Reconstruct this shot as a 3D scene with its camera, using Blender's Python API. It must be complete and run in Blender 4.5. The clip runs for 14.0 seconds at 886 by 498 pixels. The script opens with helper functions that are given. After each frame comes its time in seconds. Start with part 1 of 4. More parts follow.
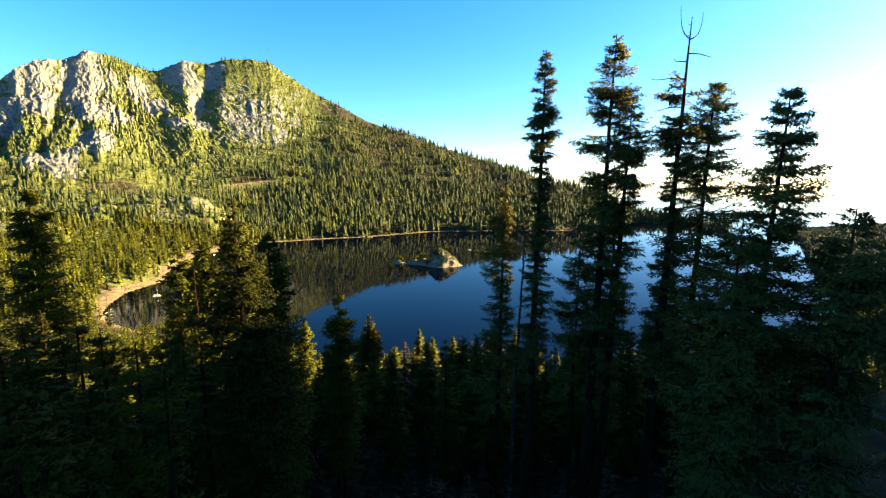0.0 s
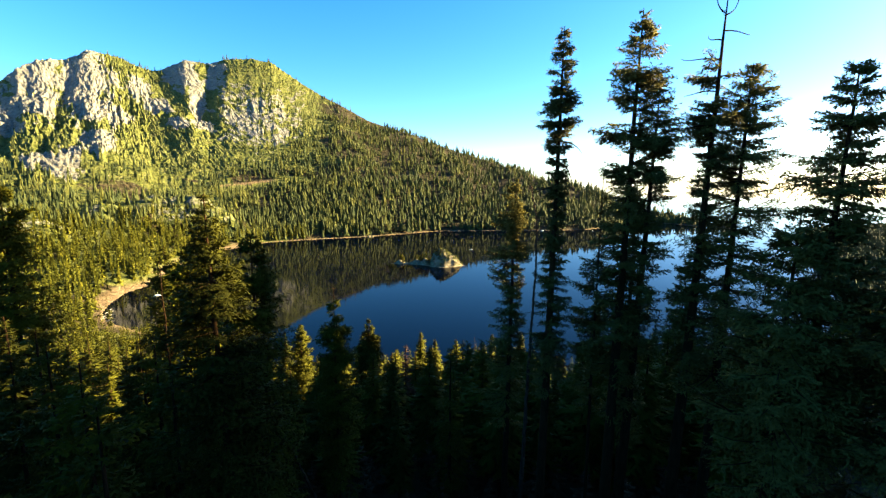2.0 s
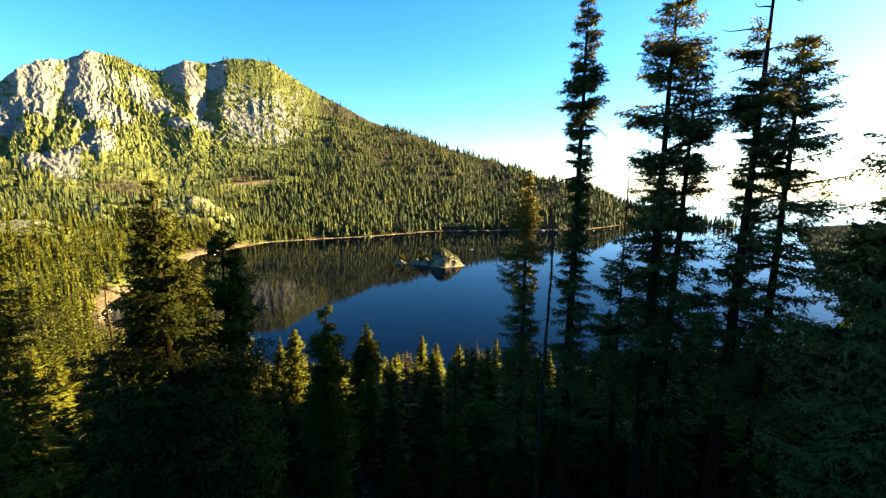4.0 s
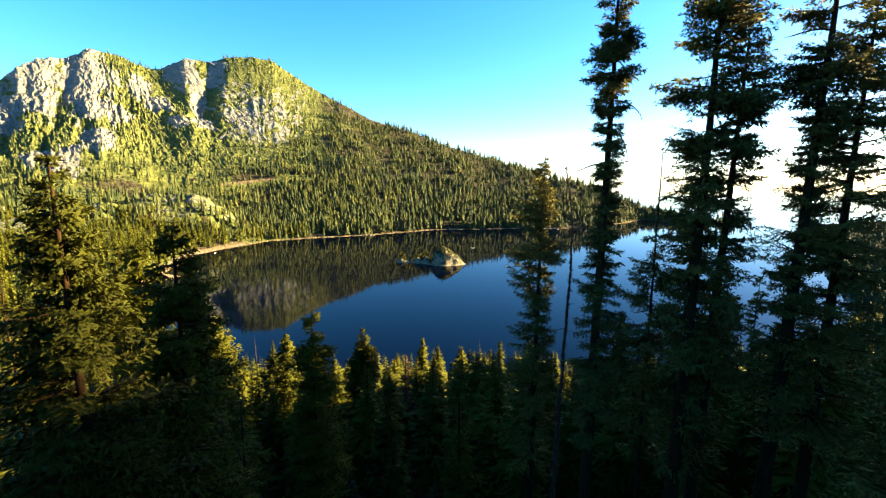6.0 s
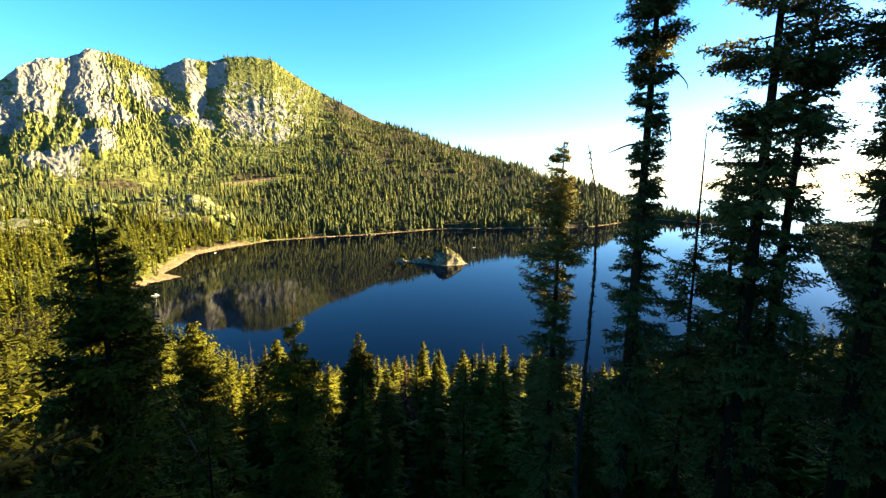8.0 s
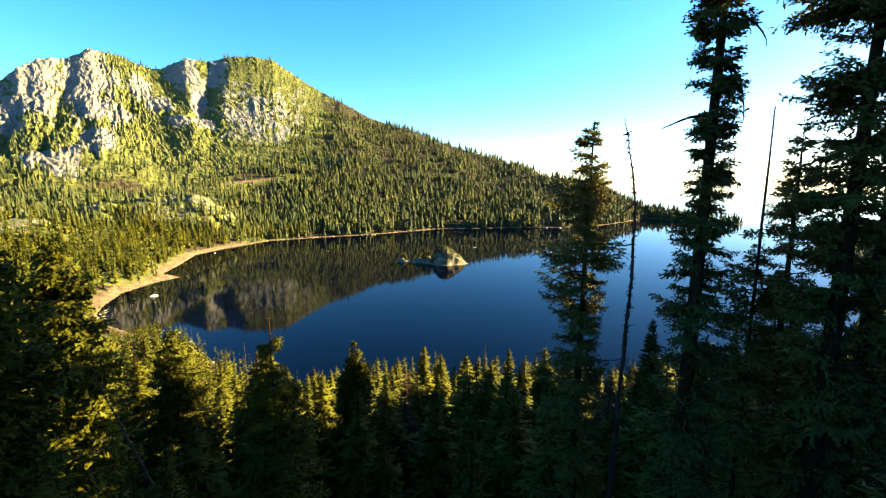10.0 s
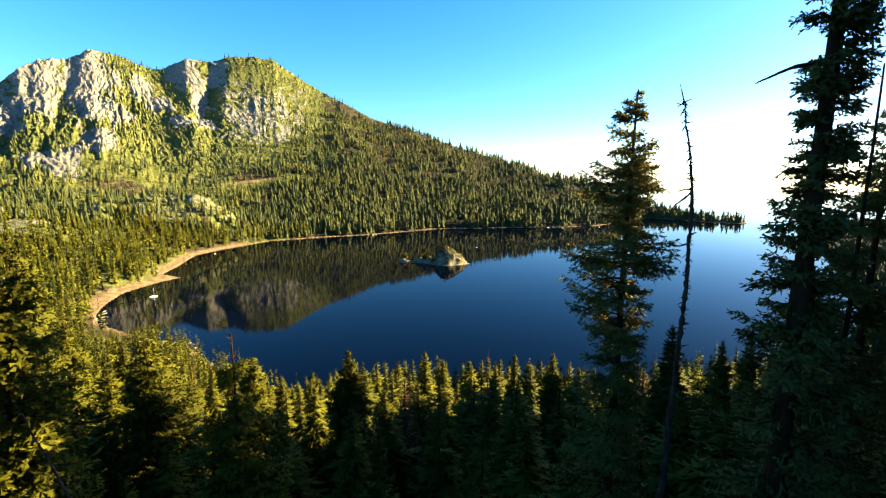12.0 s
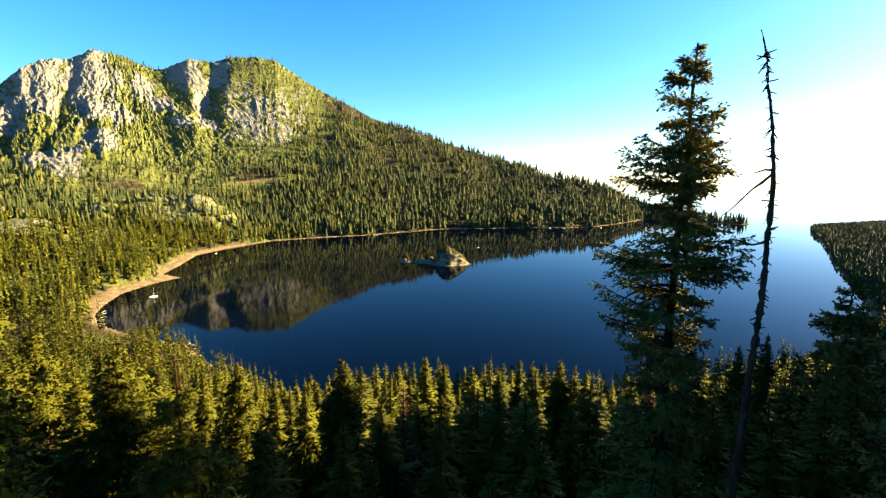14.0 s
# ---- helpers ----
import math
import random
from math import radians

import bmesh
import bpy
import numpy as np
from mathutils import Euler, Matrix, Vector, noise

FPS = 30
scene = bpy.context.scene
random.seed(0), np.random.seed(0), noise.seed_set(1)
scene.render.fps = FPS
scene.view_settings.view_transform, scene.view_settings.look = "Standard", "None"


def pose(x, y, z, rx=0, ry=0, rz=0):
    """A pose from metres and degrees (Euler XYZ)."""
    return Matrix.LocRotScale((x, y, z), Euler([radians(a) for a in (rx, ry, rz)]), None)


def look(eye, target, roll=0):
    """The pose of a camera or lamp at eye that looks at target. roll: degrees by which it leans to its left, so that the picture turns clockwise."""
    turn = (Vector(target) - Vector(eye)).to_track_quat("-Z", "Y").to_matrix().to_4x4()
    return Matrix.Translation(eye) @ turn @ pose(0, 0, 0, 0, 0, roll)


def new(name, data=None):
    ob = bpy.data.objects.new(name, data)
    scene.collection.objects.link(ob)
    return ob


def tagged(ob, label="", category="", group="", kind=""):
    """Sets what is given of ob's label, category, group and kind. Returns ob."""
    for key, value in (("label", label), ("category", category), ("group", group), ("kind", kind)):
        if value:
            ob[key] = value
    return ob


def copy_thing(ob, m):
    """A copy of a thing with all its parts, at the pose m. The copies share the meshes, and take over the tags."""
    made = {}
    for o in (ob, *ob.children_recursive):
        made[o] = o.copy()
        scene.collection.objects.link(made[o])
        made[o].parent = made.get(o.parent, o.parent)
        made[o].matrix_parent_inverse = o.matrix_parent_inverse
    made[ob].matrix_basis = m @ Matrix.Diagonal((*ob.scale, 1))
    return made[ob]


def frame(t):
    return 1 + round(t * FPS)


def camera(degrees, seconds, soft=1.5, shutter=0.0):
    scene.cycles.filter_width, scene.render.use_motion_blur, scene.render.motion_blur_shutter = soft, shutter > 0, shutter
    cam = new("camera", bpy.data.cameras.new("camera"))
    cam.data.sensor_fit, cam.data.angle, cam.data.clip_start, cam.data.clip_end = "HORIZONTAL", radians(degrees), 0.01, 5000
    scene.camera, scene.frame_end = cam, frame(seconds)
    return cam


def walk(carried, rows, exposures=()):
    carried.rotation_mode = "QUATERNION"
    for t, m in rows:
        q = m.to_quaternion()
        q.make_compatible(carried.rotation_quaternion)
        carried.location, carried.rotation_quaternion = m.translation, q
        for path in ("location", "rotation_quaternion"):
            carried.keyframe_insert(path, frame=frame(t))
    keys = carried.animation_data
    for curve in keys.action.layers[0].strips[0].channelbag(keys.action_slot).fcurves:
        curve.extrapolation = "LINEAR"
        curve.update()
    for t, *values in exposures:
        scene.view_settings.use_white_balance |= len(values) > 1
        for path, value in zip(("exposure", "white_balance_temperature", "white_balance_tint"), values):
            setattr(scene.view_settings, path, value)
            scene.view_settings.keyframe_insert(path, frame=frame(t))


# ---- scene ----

# ---------------------------------------------------------------- camera
# Metres; y points ahead over the bay, z = 0 is the water level.
LENS = 90.0
PATH = [
    (0, (0.844, -29.03, 154.139), (0.874, -27.052, 153.842), 0.3),
    (1, (0.760, -27.289, 153.9), (0.784, -25.311, 153.602), 0.3),
    (2, (0.600, -25.484, 153.681), (0.624, -23.507, 153.383), 0.3),
    (3, (0.450, -23.591, 153.386), (0.473, -21.614, 153.089), 0.3),
    (5.5, (0.278, -18.289, 152.622), (0.297, -16.312, 152.319), 0.2),
    (6.5, (0.239, -16.28, 152.301), (0.256, -14.303, 151.995), 0.2),
    (7.5, (0.220, -14.226, 151.925), (0.235, -12.249, 151.619), 0.2),
    (8, (0.190, -13.23, 151.795), (0.204, -11.254, 151.488), 0.1),
    (10.5, (-0.079, -7.938, 151.111), (-0.068, -5.962, 150.803), 0.0),
    (11, (-0.121, -6.857, 150.997), (-0.112, -4.881, 150.688), 0.0),
    (12, (-0.170, -4.821, 150.641), (-0.163, -2.845, 150.333), -0.1),
    (13, (-0.190, -2.976, 150.347), (-0.185, -1.0, 150.039), -0.1),
    (14, (-0.200, -1.102, 150.015), (-0.199, 0.875, 149.709), 0.0),
]
cam = camera(LENS, 14.0, soft=1.3)
walk(cam, [(t, look(e, a, r)) for t, e, a, r in PATH], exposures=[(0, 3.38), (3, 3.43), (7.5, 3.63), (11, 3.45), (14, 3.23)])

# ---------------------------------------------------------------- light
SUN_AZ, SUN_EL = radians(77), radians(16)
world = bpy.data.worlds.new("sky")
scene.world = world
world.use_nodes = True
wt = world.node_tree
sky = wt.nodes.new("ShaderNodeTexSky")
sky.sky_type = "NISHITA"
sky.sun_disc = False
sky.sun_elevation, sky.sun_rotation = SUN_EL, SUN_AZ
sky.altitude, sky.air_density, sky.dust_density, sky.ozone_density = 1900, 1.0, 2.2, 3.0
wt.nodes["Background"].inputs["Strength"].default_value = 0.0437
clear = wt.nodes.new("ShaderNodeHueSaturation")
clear.inputs["Saturation"].default_value = 1.3
clear.inputs["Hue"].default_value = 0.501
wt.links.new(sky.outputs[0], clear.inputs["Color"])
wt.links.new(clear.outputs[0], wt.nodes["Background"].inputs["Color"])
sun = new("sun", bpy.data.lights.new("sun", "SUN"))
sun.data.energy, sun.data.angle, sun.data.color = 5.0, radians(0.5), (1.0, 0.81, 0.42)
to_sun = Vector((math.sin(SUN_AZ) * math.cos(SUN_EL), math.cos(SUN_AZ) * math.cos(SUN_EL), math.sin(SUN_EL)))
sun.matrix_world = look(to_sun * 100, (0, 0, 0))


# ---------------------------------------------------------------- materials
def material(name, rough=0.8, metal=0.0):
    m = bpy.data.materials.new(name)
    m.use_nodes = True
    b = m.node_tree.nodes["Principled BSDF"]
    b.inputs["Roughness"].default_value, b.inputs["Metallic"].default_value = rough, metal
    return m, m.node_tree, b


def node(t, kind, **values):
    n = t.nodes.new(kind)
    for k, v in values.items():
        n.inputs[k.replace("_", " ")].default_value = v
    return n


def ramp(t, fac, stops):
    r = t.nodes.new("ShaderNodeValToRGB")
    while len(r.color_ramp.elements) < len(stops):
        r.color_ramp.elements.new(0.5)
    for e, (p, c) in zip(r.color_ramp.elements, stops):
        e.position, e.color = p, (*c, 1)
    t.links.new(fac, r.inputs[0])
    return r.outputs[0]


def mix(t, fac, a, b):
    n = t.nodes.new("ShaderNodeMix")
    n.data_type = "RGBA"
    for s, v in ((n.inputs[0], fac), (n.inputs[6], a), (n.inputs[7], b)):
        if isinstance(v, bpy.types.NodeSocket):
            t.links.new(v, s)
        else:
            s.default_value = v if isinstance(v, float) else (*v, 1)
    return n.outputs[2]


def noise_of(t, scale, detail=6.0, rough=0.6, stretch=(1, 1, 1)):
    g = t.nodes.new("ShaderNodeNewGeometry")
    mp = t.nodes.new("ShaderNodeMapping")
    mp.inputs["Scale"].default_value = stretch
    t.links.new(g.outputs["Position"], mp.inputs[0])
    n = node(t, "ShaderNodeTexNoise", Scale=scale, Detail=detail, Roughness=rough)
    t.links.new(mp.outputs[0], n.inputs["Vector"])
    return n.outputs[0]


def bump(t, b, height, strength, distance):
    n = node(t, "ShaderNodeBump", Strength=strength, Distance=distance)
    t.links.new(height, n.inputs["Height"])
    t.links.new(n.outputs[0], b.inputs["Normal"])


def attribute(t, name):
    a = t.nodes.new("ShaderNodeAttribute")
    a.attribute_name = name
    return a.outputs["Fac"]


def broken(t, share, pattern, spread):
    """A crisp mask: share, torn at its edges by a pattern."""
    a = t.nodes.new("ShaderNodeMath")
    a.operation = "MULTIPLY_ADD"
    t.links.new(pattern, a.inputs[0])
    a.inputs[1].default_value, a.inputs[2].default_value = spread, -0.5 * spread
    b = t.nodes.new("ShaderNodeMath")
    t.links.new(a.outputs[0], b.inputs[0])
    t.links.new(share, b.inputs[1])
    r = t.nodes.new("ShaderNodeMapRange")
    r.inputs[1].default_value, r.inputs[2].default_value = 0.42, 0.58
    t.links.new(b.outputs[0], r.inputs[0])
    return r.outputs[0]


def terrain_material():
    m, t, b = material("terrain", 0.95)
    floor = ramp(t, noise_of(t, 0.06, 8), [(0.3, (0.028, 0.024, 0.012)), (0.55, (0.045, 0.034, 0.018)), (0.75, (0.075, 0.055, 0.030))])
    brush = ramp(t, noise_of(t, 0.035, 10, 0.75, (1, 0.3, 1)), [(0.3, (0.050, 0.060, 0.016)), (0.5, (0.094, 0.098, 0.024)), (0.7, (0.135, 0.124, 0.044))])
    stone = ramp(t, noise_of(t, 0.06, 10, 0.8, (1, 0.3, 0.8)), [(0.36, (0.075, 0.067, 0.055)), (0.45, (0.135, 0.125, 0.102)), (0.55, (0.18, 0.168, 0.14)), (0.66, (0.23, 0.215, 0.185))])
    sand = ramp(t, noise_of(t, 0.12, 8, 0.6), [(0.3, (0.10, 0.062, 0.032)), (0.7, (0.25, 0.18, 0.105))])
    # broken edges between stone, brush and bare floor
    speck = noise_of(t, 0.045, 10, 0.8, (1, 0.3, 1.2))
    dots = ramp(t, noise_of(t, 0.11, 6, 0.6, (1, 0.3, 1)), [(0.53, (1, 1, 1)), (0.58, (0.35, 0.42, 0.35))])
    c = mix(t, broken(t, attribute(t, "brush"), speck, 1.1), floor, brush)
    dotted = t.nodes.new("ShaderNodeMix")
    dotted.data_type, dotted.blend_type = "RGBA", "MULTIPLY"
    dotted.inputs[0].default_value = 1.0
    t.links.new(c, dotted.inputs[6])
    t.links.new(dots, dotted.inputs[7])
    c = mix(t, broken(t, attribute(t, "rock"), speck, 1.3), dotted.outputs[2], stone)
    cracks = ramp(t, noise_of(t, 0.10, 8, 0.7, (1, 0.3, 1)), [(0.56, (0, 0, 0)), (0.64, (1, 1, 1))])
    grown = t.nodes.new("ShaderNodeMath")
    grown.operation = "MULTIPLY"
    t.links.new(cracks, grown.inputs[0])
    grown.inputs[1].default_value = 0.75
    c = mix(t, grown.outputs[0], c, mix(t, 0.35, brush, stone))
    c = mix(t, attribute(t, "sand"), c, sand)
    t.links.new(c, b.inputs["Base Color"])
    b.inputs["Specular IOR Level"].default_value = 0.05
    bump(t, b, noise_of(t, 0.09, 8, 0.8, (1, 0.35, 1)), 1.0, 7.0)
    return m


def rock_material():
    m, t, b = material("granite", 0.9)
    c = ramp(t, noise_of(t, 0.25, 12, 0.7), [(0.3, (0.05, 0.036, 0.022)), (0.5, (0.145, 0.112, 0.058)), (0.7, (0.29, 0.235, 0.145))])
    t.links.new(c, b.inputs["Base Color"])
    bump(t, b, noise_of(t, 0.5, 10, 0.7), 1.0, 1.5)
    return m


def water_material():
    m, t, b = material("lake_water", 0.03)
    b.inputs["Base Color"].default_value = (0.0003, 0.0008, 0.0035, 1)
    b.inputs["IOR"].default_value = 1.13
    bump(t, b, noise_of(t, 0.35, 3, 0.5, (0.5, 1.0, 1.0)), 0.02, 0.5)
    return m


def bark_material(name, dark, light):
    m, t, b = material(name, 0.95)
    b.inputs["Specular IOR Level"].default_value = 0.05
    c = ramp(t, noise_of(t, 5.0, 8, 0.7, (1, 1, 0.2)), [(0.35, dark), (0.65, light)])
    t.links.new(c, b.inputs["Base Color"])
    bump(t, b, noise_of(t, 9.0, 6, 0.7, (1, 1, 0.15)), 0.8, 0.05)
    return m


def needle_material(name, dark, mid, light, spread=0.5, per_tree=False, through_light=0.3):
    """Needles whose tone goes by the tree, and a little by the single spray."""
    m, t, b = material(name, 0.7)
    g = t.nodes.new("ShaderNodeNewGeometry")
    if per_tree:
        tone = attribute(t, "tone")
    else:
        tone = t.nodes.new("ShaderNodeObjectInfo").outputs["Random"]
    ad = t.nodes.new("ShaderNodeMath")
    ad.operation = "MULTIPLY_ADD"
    t.links.new(g.outputs["Random Per Island"], ad.inputs[0])
    ad.inputs[1].default_value = spread
    ml = t.nodes.new("ShaderNodeMath")
    ml.operation = "MULTIPLY"
    t.links.new(tone, ml.inputs[0])
    ml.inputs[1].default_value = 1.0 - spread
    t.links.new(ml.outputs[0], ad.inputs[2])
    c = ramp(t, ad.outputs[0], [(0.1, dark), (0.5, mid), (0.9, light)])
    t.links.new(c, b.inputs["Base Color"])
    b.inputs["Specular IOR Level"].default_value = 0.05
    # needles let some light through
    tr = t.nodes.new("ShaderNodeBsdfTranslucent")
    t.links.new(c, tr.inputs[0])
    mx = t.nodes.new("ShaderNodeMixShader")
    mx.inputs[0].default_value = through_light
    t.links.new(b.outputs[0], mx.inputs[1])
    t.links.new(tr.outputs[0], mx.inputs[2])
    t.links.new(mx.outputs[0], t.nodes["Material Output"].inputs[0])
    return m


TERRAIN = terrain_material()
GRANITE = rock_material()
WATER = water_material()
BARK = bark_material("fir_bark", (0.013, 0.0062, 0.0025), (0.034, 0.0175, 0.007))
DRIFT = bark_material("driftwood", (0.16, 0.14, 0.12), (0.38, 0.35, 0.31))
DEADWOOD = bark_material("weathered_wood", (0.020, 0.011, 0.007), (0.085, 0.052, 0.034))
# FIR is lightened and reddened to lift shaded trees; WOOD_FIR stays darker
FIR = needle_material("fir_needles", (0.072, 0.060, 0.015), (0.096, 0.080, 0.017), (0.124, 0.104, 0.020), 0.5, False, 0.10)
WOOD_FIR = needle_material("wood_fir_needles", (0.034, 0.034, 0.004), (0.049, 0.0475, 0.004), (0.069, 0.065, 0.004), 0.25, False, 0.14)
DRY = needle_material("dry_needles", (0.03, 0.018, 0.012), (0.06, 0.033, 0.018), (0.10, 0.06, 0.03))
FAR_FOREST = needle_material("far_forest_needles", (0.032, 0.041, 0.016), (0.056, 0.062, 0.018), (0.096, 0.092, 0.020), 0.12, True, 0.24)
FOREST = needle_material("forest_needles", (0.034, 0.037, 0.006), (0.056, 0.057, 0.006), (0.086, 0.080, 0.007), 0.15, True, 0.16)


# ---------------------------------------------------------------- numeric helpers
def lattice(ix, iy, seed):
    n = (ix * 374761393 + iy * 668265263 + seed * 974634777) & 0x7FFFFFFF
    n = ((n ^ (n >> 13)) * 1274126177) & 0x7FFFFFFF
    return ((n ^ (n >> 16)) & 0xFFFF) / 65535.0


def vnoise(x, y, seed=0):
    x0, y0 = np.floor(x), np.floor(y)
    fx, fy = x - x0, y - y0
    fx, fy = fx * fx * (3 - 2 * fx), fy * fy * (3 - 2 * fy)
    ix, iy = x0.astype(np.int64), y0.astype(np.int64)
    a, b = lattice(ix, iy, seed), lattice(ix + 1, iy, seed)
    c, d = lattice(ix, iy + 1, seed), lattice(ix + 1, iy + 1, seed)
    return (a + (b - a) * fx) * (1 - fy) + (c + (d - c) * fx) * fy


def fbm(x, y, octaves=5, seed=0, gain=0.5, ridged=False):
    total, amp, norm = 0.0, 1.0, 0.0
    for k in range(octaves):
        v = vnoise(x, y, seed + k * 7)
        total = total + amp * (1 - np.abs(2 * v - 1) if ridged else v)
        norm += amp
        amp *= gain
        x, y = x * 2.03 + 11.3, y * 2.03 + 5.7
    return total / norm


def smooth(a, b, v):
    t = np.clip((v - a) / (b - a), 0, 1)
    return t * t * (3 - 2 * t)


# ---------------------------------------------------------------- the lie of the land
# outline of the lake in plan, from the near shore round by the head of the bay to the open lake
LAKE = np.array([
    (479, 475), (380, 392), (250, 332), (100, 296), (0, 288), (-101, 292), (-151, 305), (-200, 352), (-240, 392),
    (-300, 412), (-364, 448), (-392, 480), (-412, 520), (-431, 578), (-425, 640), (-409, 676), (-453, 700),
    (-470, 777), (-500, 886), (-480, 968), (-429, 1097), (-319, 1163), (-194, 1223), (-105, 1291), (-6, 1366),
    (209, 1397), (392, 1412), (513, 1447), (662, 1583), (830, 1760), (900, 1648), (959, 1550), (1049, 1500),
    (1085, 1570), (1010, 1740), (890, 1990), (780, 2180), (700, 2600), (500, 6500), (7000, 6500), (7000, 2600), (1330, 1480), (1184, 1423), (1060, 1270),
    (953, 1110), (820, 930), (694, 772), (559, 574)], float)


def shore_distance(x, y):
    """Metres to the lake's outline, below zero on the water."""
    best = np.full(x.shape, 1e12)
    inside = np.zeros(x.shape, bool)
    for (ax, ay), (bx, by) in zip(LAKE, np.roll(LAKE, -1, 0)):
        ex, ey = bx - ax, by - ay
        k = np.clip(((x - ax) * ex + (y - ay) * ey) / (ex * ex + ey * ey), 0, 1)
        best = np.minimum(best, (x - ax - k * ex) ** 2 + (y - ay - k * ey) ** 2)
        if ey:
            inside ^= ((ay > y) != (by > y)) & (x < ax + (y - ay) * ex / ey)
    d = np.sqrt(best)
    return np.where(inside, -d, d)


# skyline of the far mountains: bearing, angle of elevation, distance, and where the slope starts
RIDGE = np.array([
    (-180, 2, 3500, 900), (-70, 7, 3000, 700), (-50, 7, 2950, 650), (-43.7, 8.43, 3120, 700), (-42.2, 10.06, 3260, 720), (-40.6, 11.09, 3430, 740),
    (-38.5, 11.46, 3540, 760), (-36.9, 12.45, 3620, 800), (-34.5, 12.21, 3640, 850), (-32.2, 11.35, 3660, 900),
    (-30.9, 11.5, 3670, 930), (-28.7, 12.74, 3660, 1020), (-26.6, 12.53, 3660, 1070), (-24.9, 13.22, 3660, 1110),
    (-21.9, 13.62, 3640, 1170), (-19.8, 13.39, 3600, 1190), (-17.7, 12.2, 3500, 1200), (-14.6, 10.4, 3260, 1210),
    (-12, 9.2, 3000, 1225), (-8.7, 7.55, 2850, 1240), (-3.1, 5.9, 2650, 1330), (-0.9, 4.95, 2600, 1370), (3.3, 3.75, 2500, 1390),
    (8.3, 2.4, 2400, 1420), (12.5, 1.4, 2300, 1450), (18.6, 0.15, 2180, 1530), (22.4, -1.0, 2050, 1700), (23.7, -2.0, 2050, 1800),
    (25.6, -3.5, 2060, 1940), (27.9, -4.0, 2060, 1850), (35.0, -4.3, 1950, 1810), (60, -4.0, 2500, 1800), (180, 2, 3500, 900)])

# bumps of bare rock: place, radius, height
KNOBS = [(-668, 1112, 120, 52), (-585, 1135, 62, 26), (-767, 987, 38, 24), (-790, 830, 60, 22), (-900, 900, 55, 22), (-1180, 1560, 70, 30)]

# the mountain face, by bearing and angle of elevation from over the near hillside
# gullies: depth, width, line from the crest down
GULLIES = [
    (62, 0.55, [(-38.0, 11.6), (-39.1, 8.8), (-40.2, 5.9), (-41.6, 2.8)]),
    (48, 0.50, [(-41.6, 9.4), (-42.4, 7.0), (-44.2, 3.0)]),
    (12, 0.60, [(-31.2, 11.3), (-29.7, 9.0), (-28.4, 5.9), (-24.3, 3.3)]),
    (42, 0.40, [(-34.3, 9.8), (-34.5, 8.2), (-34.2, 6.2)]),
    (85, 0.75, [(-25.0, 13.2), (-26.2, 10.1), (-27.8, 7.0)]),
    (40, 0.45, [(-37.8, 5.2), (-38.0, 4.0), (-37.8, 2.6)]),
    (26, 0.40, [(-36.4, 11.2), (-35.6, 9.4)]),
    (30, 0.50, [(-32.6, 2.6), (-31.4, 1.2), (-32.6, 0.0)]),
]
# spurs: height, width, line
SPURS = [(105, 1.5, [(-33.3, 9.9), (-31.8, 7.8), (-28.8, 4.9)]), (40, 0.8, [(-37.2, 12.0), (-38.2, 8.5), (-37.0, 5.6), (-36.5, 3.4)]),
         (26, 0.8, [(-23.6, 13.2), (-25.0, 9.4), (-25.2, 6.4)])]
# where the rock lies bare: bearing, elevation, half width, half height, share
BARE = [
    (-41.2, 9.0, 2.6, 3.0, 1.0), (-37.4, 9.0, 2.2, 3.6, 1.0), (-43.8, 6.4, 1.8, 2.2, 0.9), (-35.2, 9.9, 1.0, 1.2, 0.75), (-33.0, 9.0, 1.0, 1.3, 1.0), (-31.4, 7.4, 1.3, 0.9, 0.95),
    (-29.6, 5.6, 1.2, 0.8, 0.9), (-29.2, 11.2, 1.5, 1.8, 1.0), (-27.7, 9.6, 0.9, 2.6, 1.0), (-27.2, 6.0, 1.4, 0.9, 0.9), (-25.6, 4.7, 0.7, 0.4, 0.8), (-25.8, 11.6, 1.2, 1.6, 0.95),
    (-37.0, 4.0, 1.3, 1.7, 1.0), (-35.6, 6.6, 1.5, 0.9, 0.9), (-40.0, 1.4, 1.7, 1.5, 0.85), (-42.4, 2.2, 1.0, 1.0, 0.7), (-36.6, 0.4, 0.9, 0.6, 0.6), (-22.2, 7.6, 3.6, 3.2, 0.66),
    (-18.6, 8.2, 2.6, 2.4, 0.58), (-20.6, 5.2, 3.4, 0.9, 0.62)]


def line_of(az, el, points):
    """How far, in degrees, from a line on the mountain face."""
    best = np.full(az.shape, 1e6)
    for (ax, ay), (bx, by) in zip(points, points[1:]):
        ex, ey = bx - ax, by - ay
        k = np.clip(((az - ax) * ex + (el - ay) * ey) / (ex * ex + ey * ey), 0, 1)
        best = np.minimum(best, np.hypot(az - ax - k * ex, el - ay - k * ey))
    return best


def face(x, y):
    """Distance, bearing, share of the way up to the crest, height of the smooth slope, and its angle of elevation."""
    r = np.hypot(x, y)
    az = np.degrees(np.arctan2(x, y))
    el, far, foot = (np.interp(az, RIDGE[:, 0], RIDGE[:, k]) for k in (1, 2, 3))
    top = 150 + np.tan(np.radians(el)) * far
    t = (r - foot) / (far - foot)
    bend = np.interp(az, [-45, -30, -15, 0, 30], [1.55, 1.5, 1.25, 1.0, 1.0])
    rise = np.where(t < 1, np.clip(t, 0, 1) ** bend, np.maximum(1 - 0.9 * (t - 1), -0.3))
    hill = 4 + (top - 4) * rise
    return r, az, t, hill, np.degrees(np.arctan2(hill - 150, np.maximum(r, 1)))


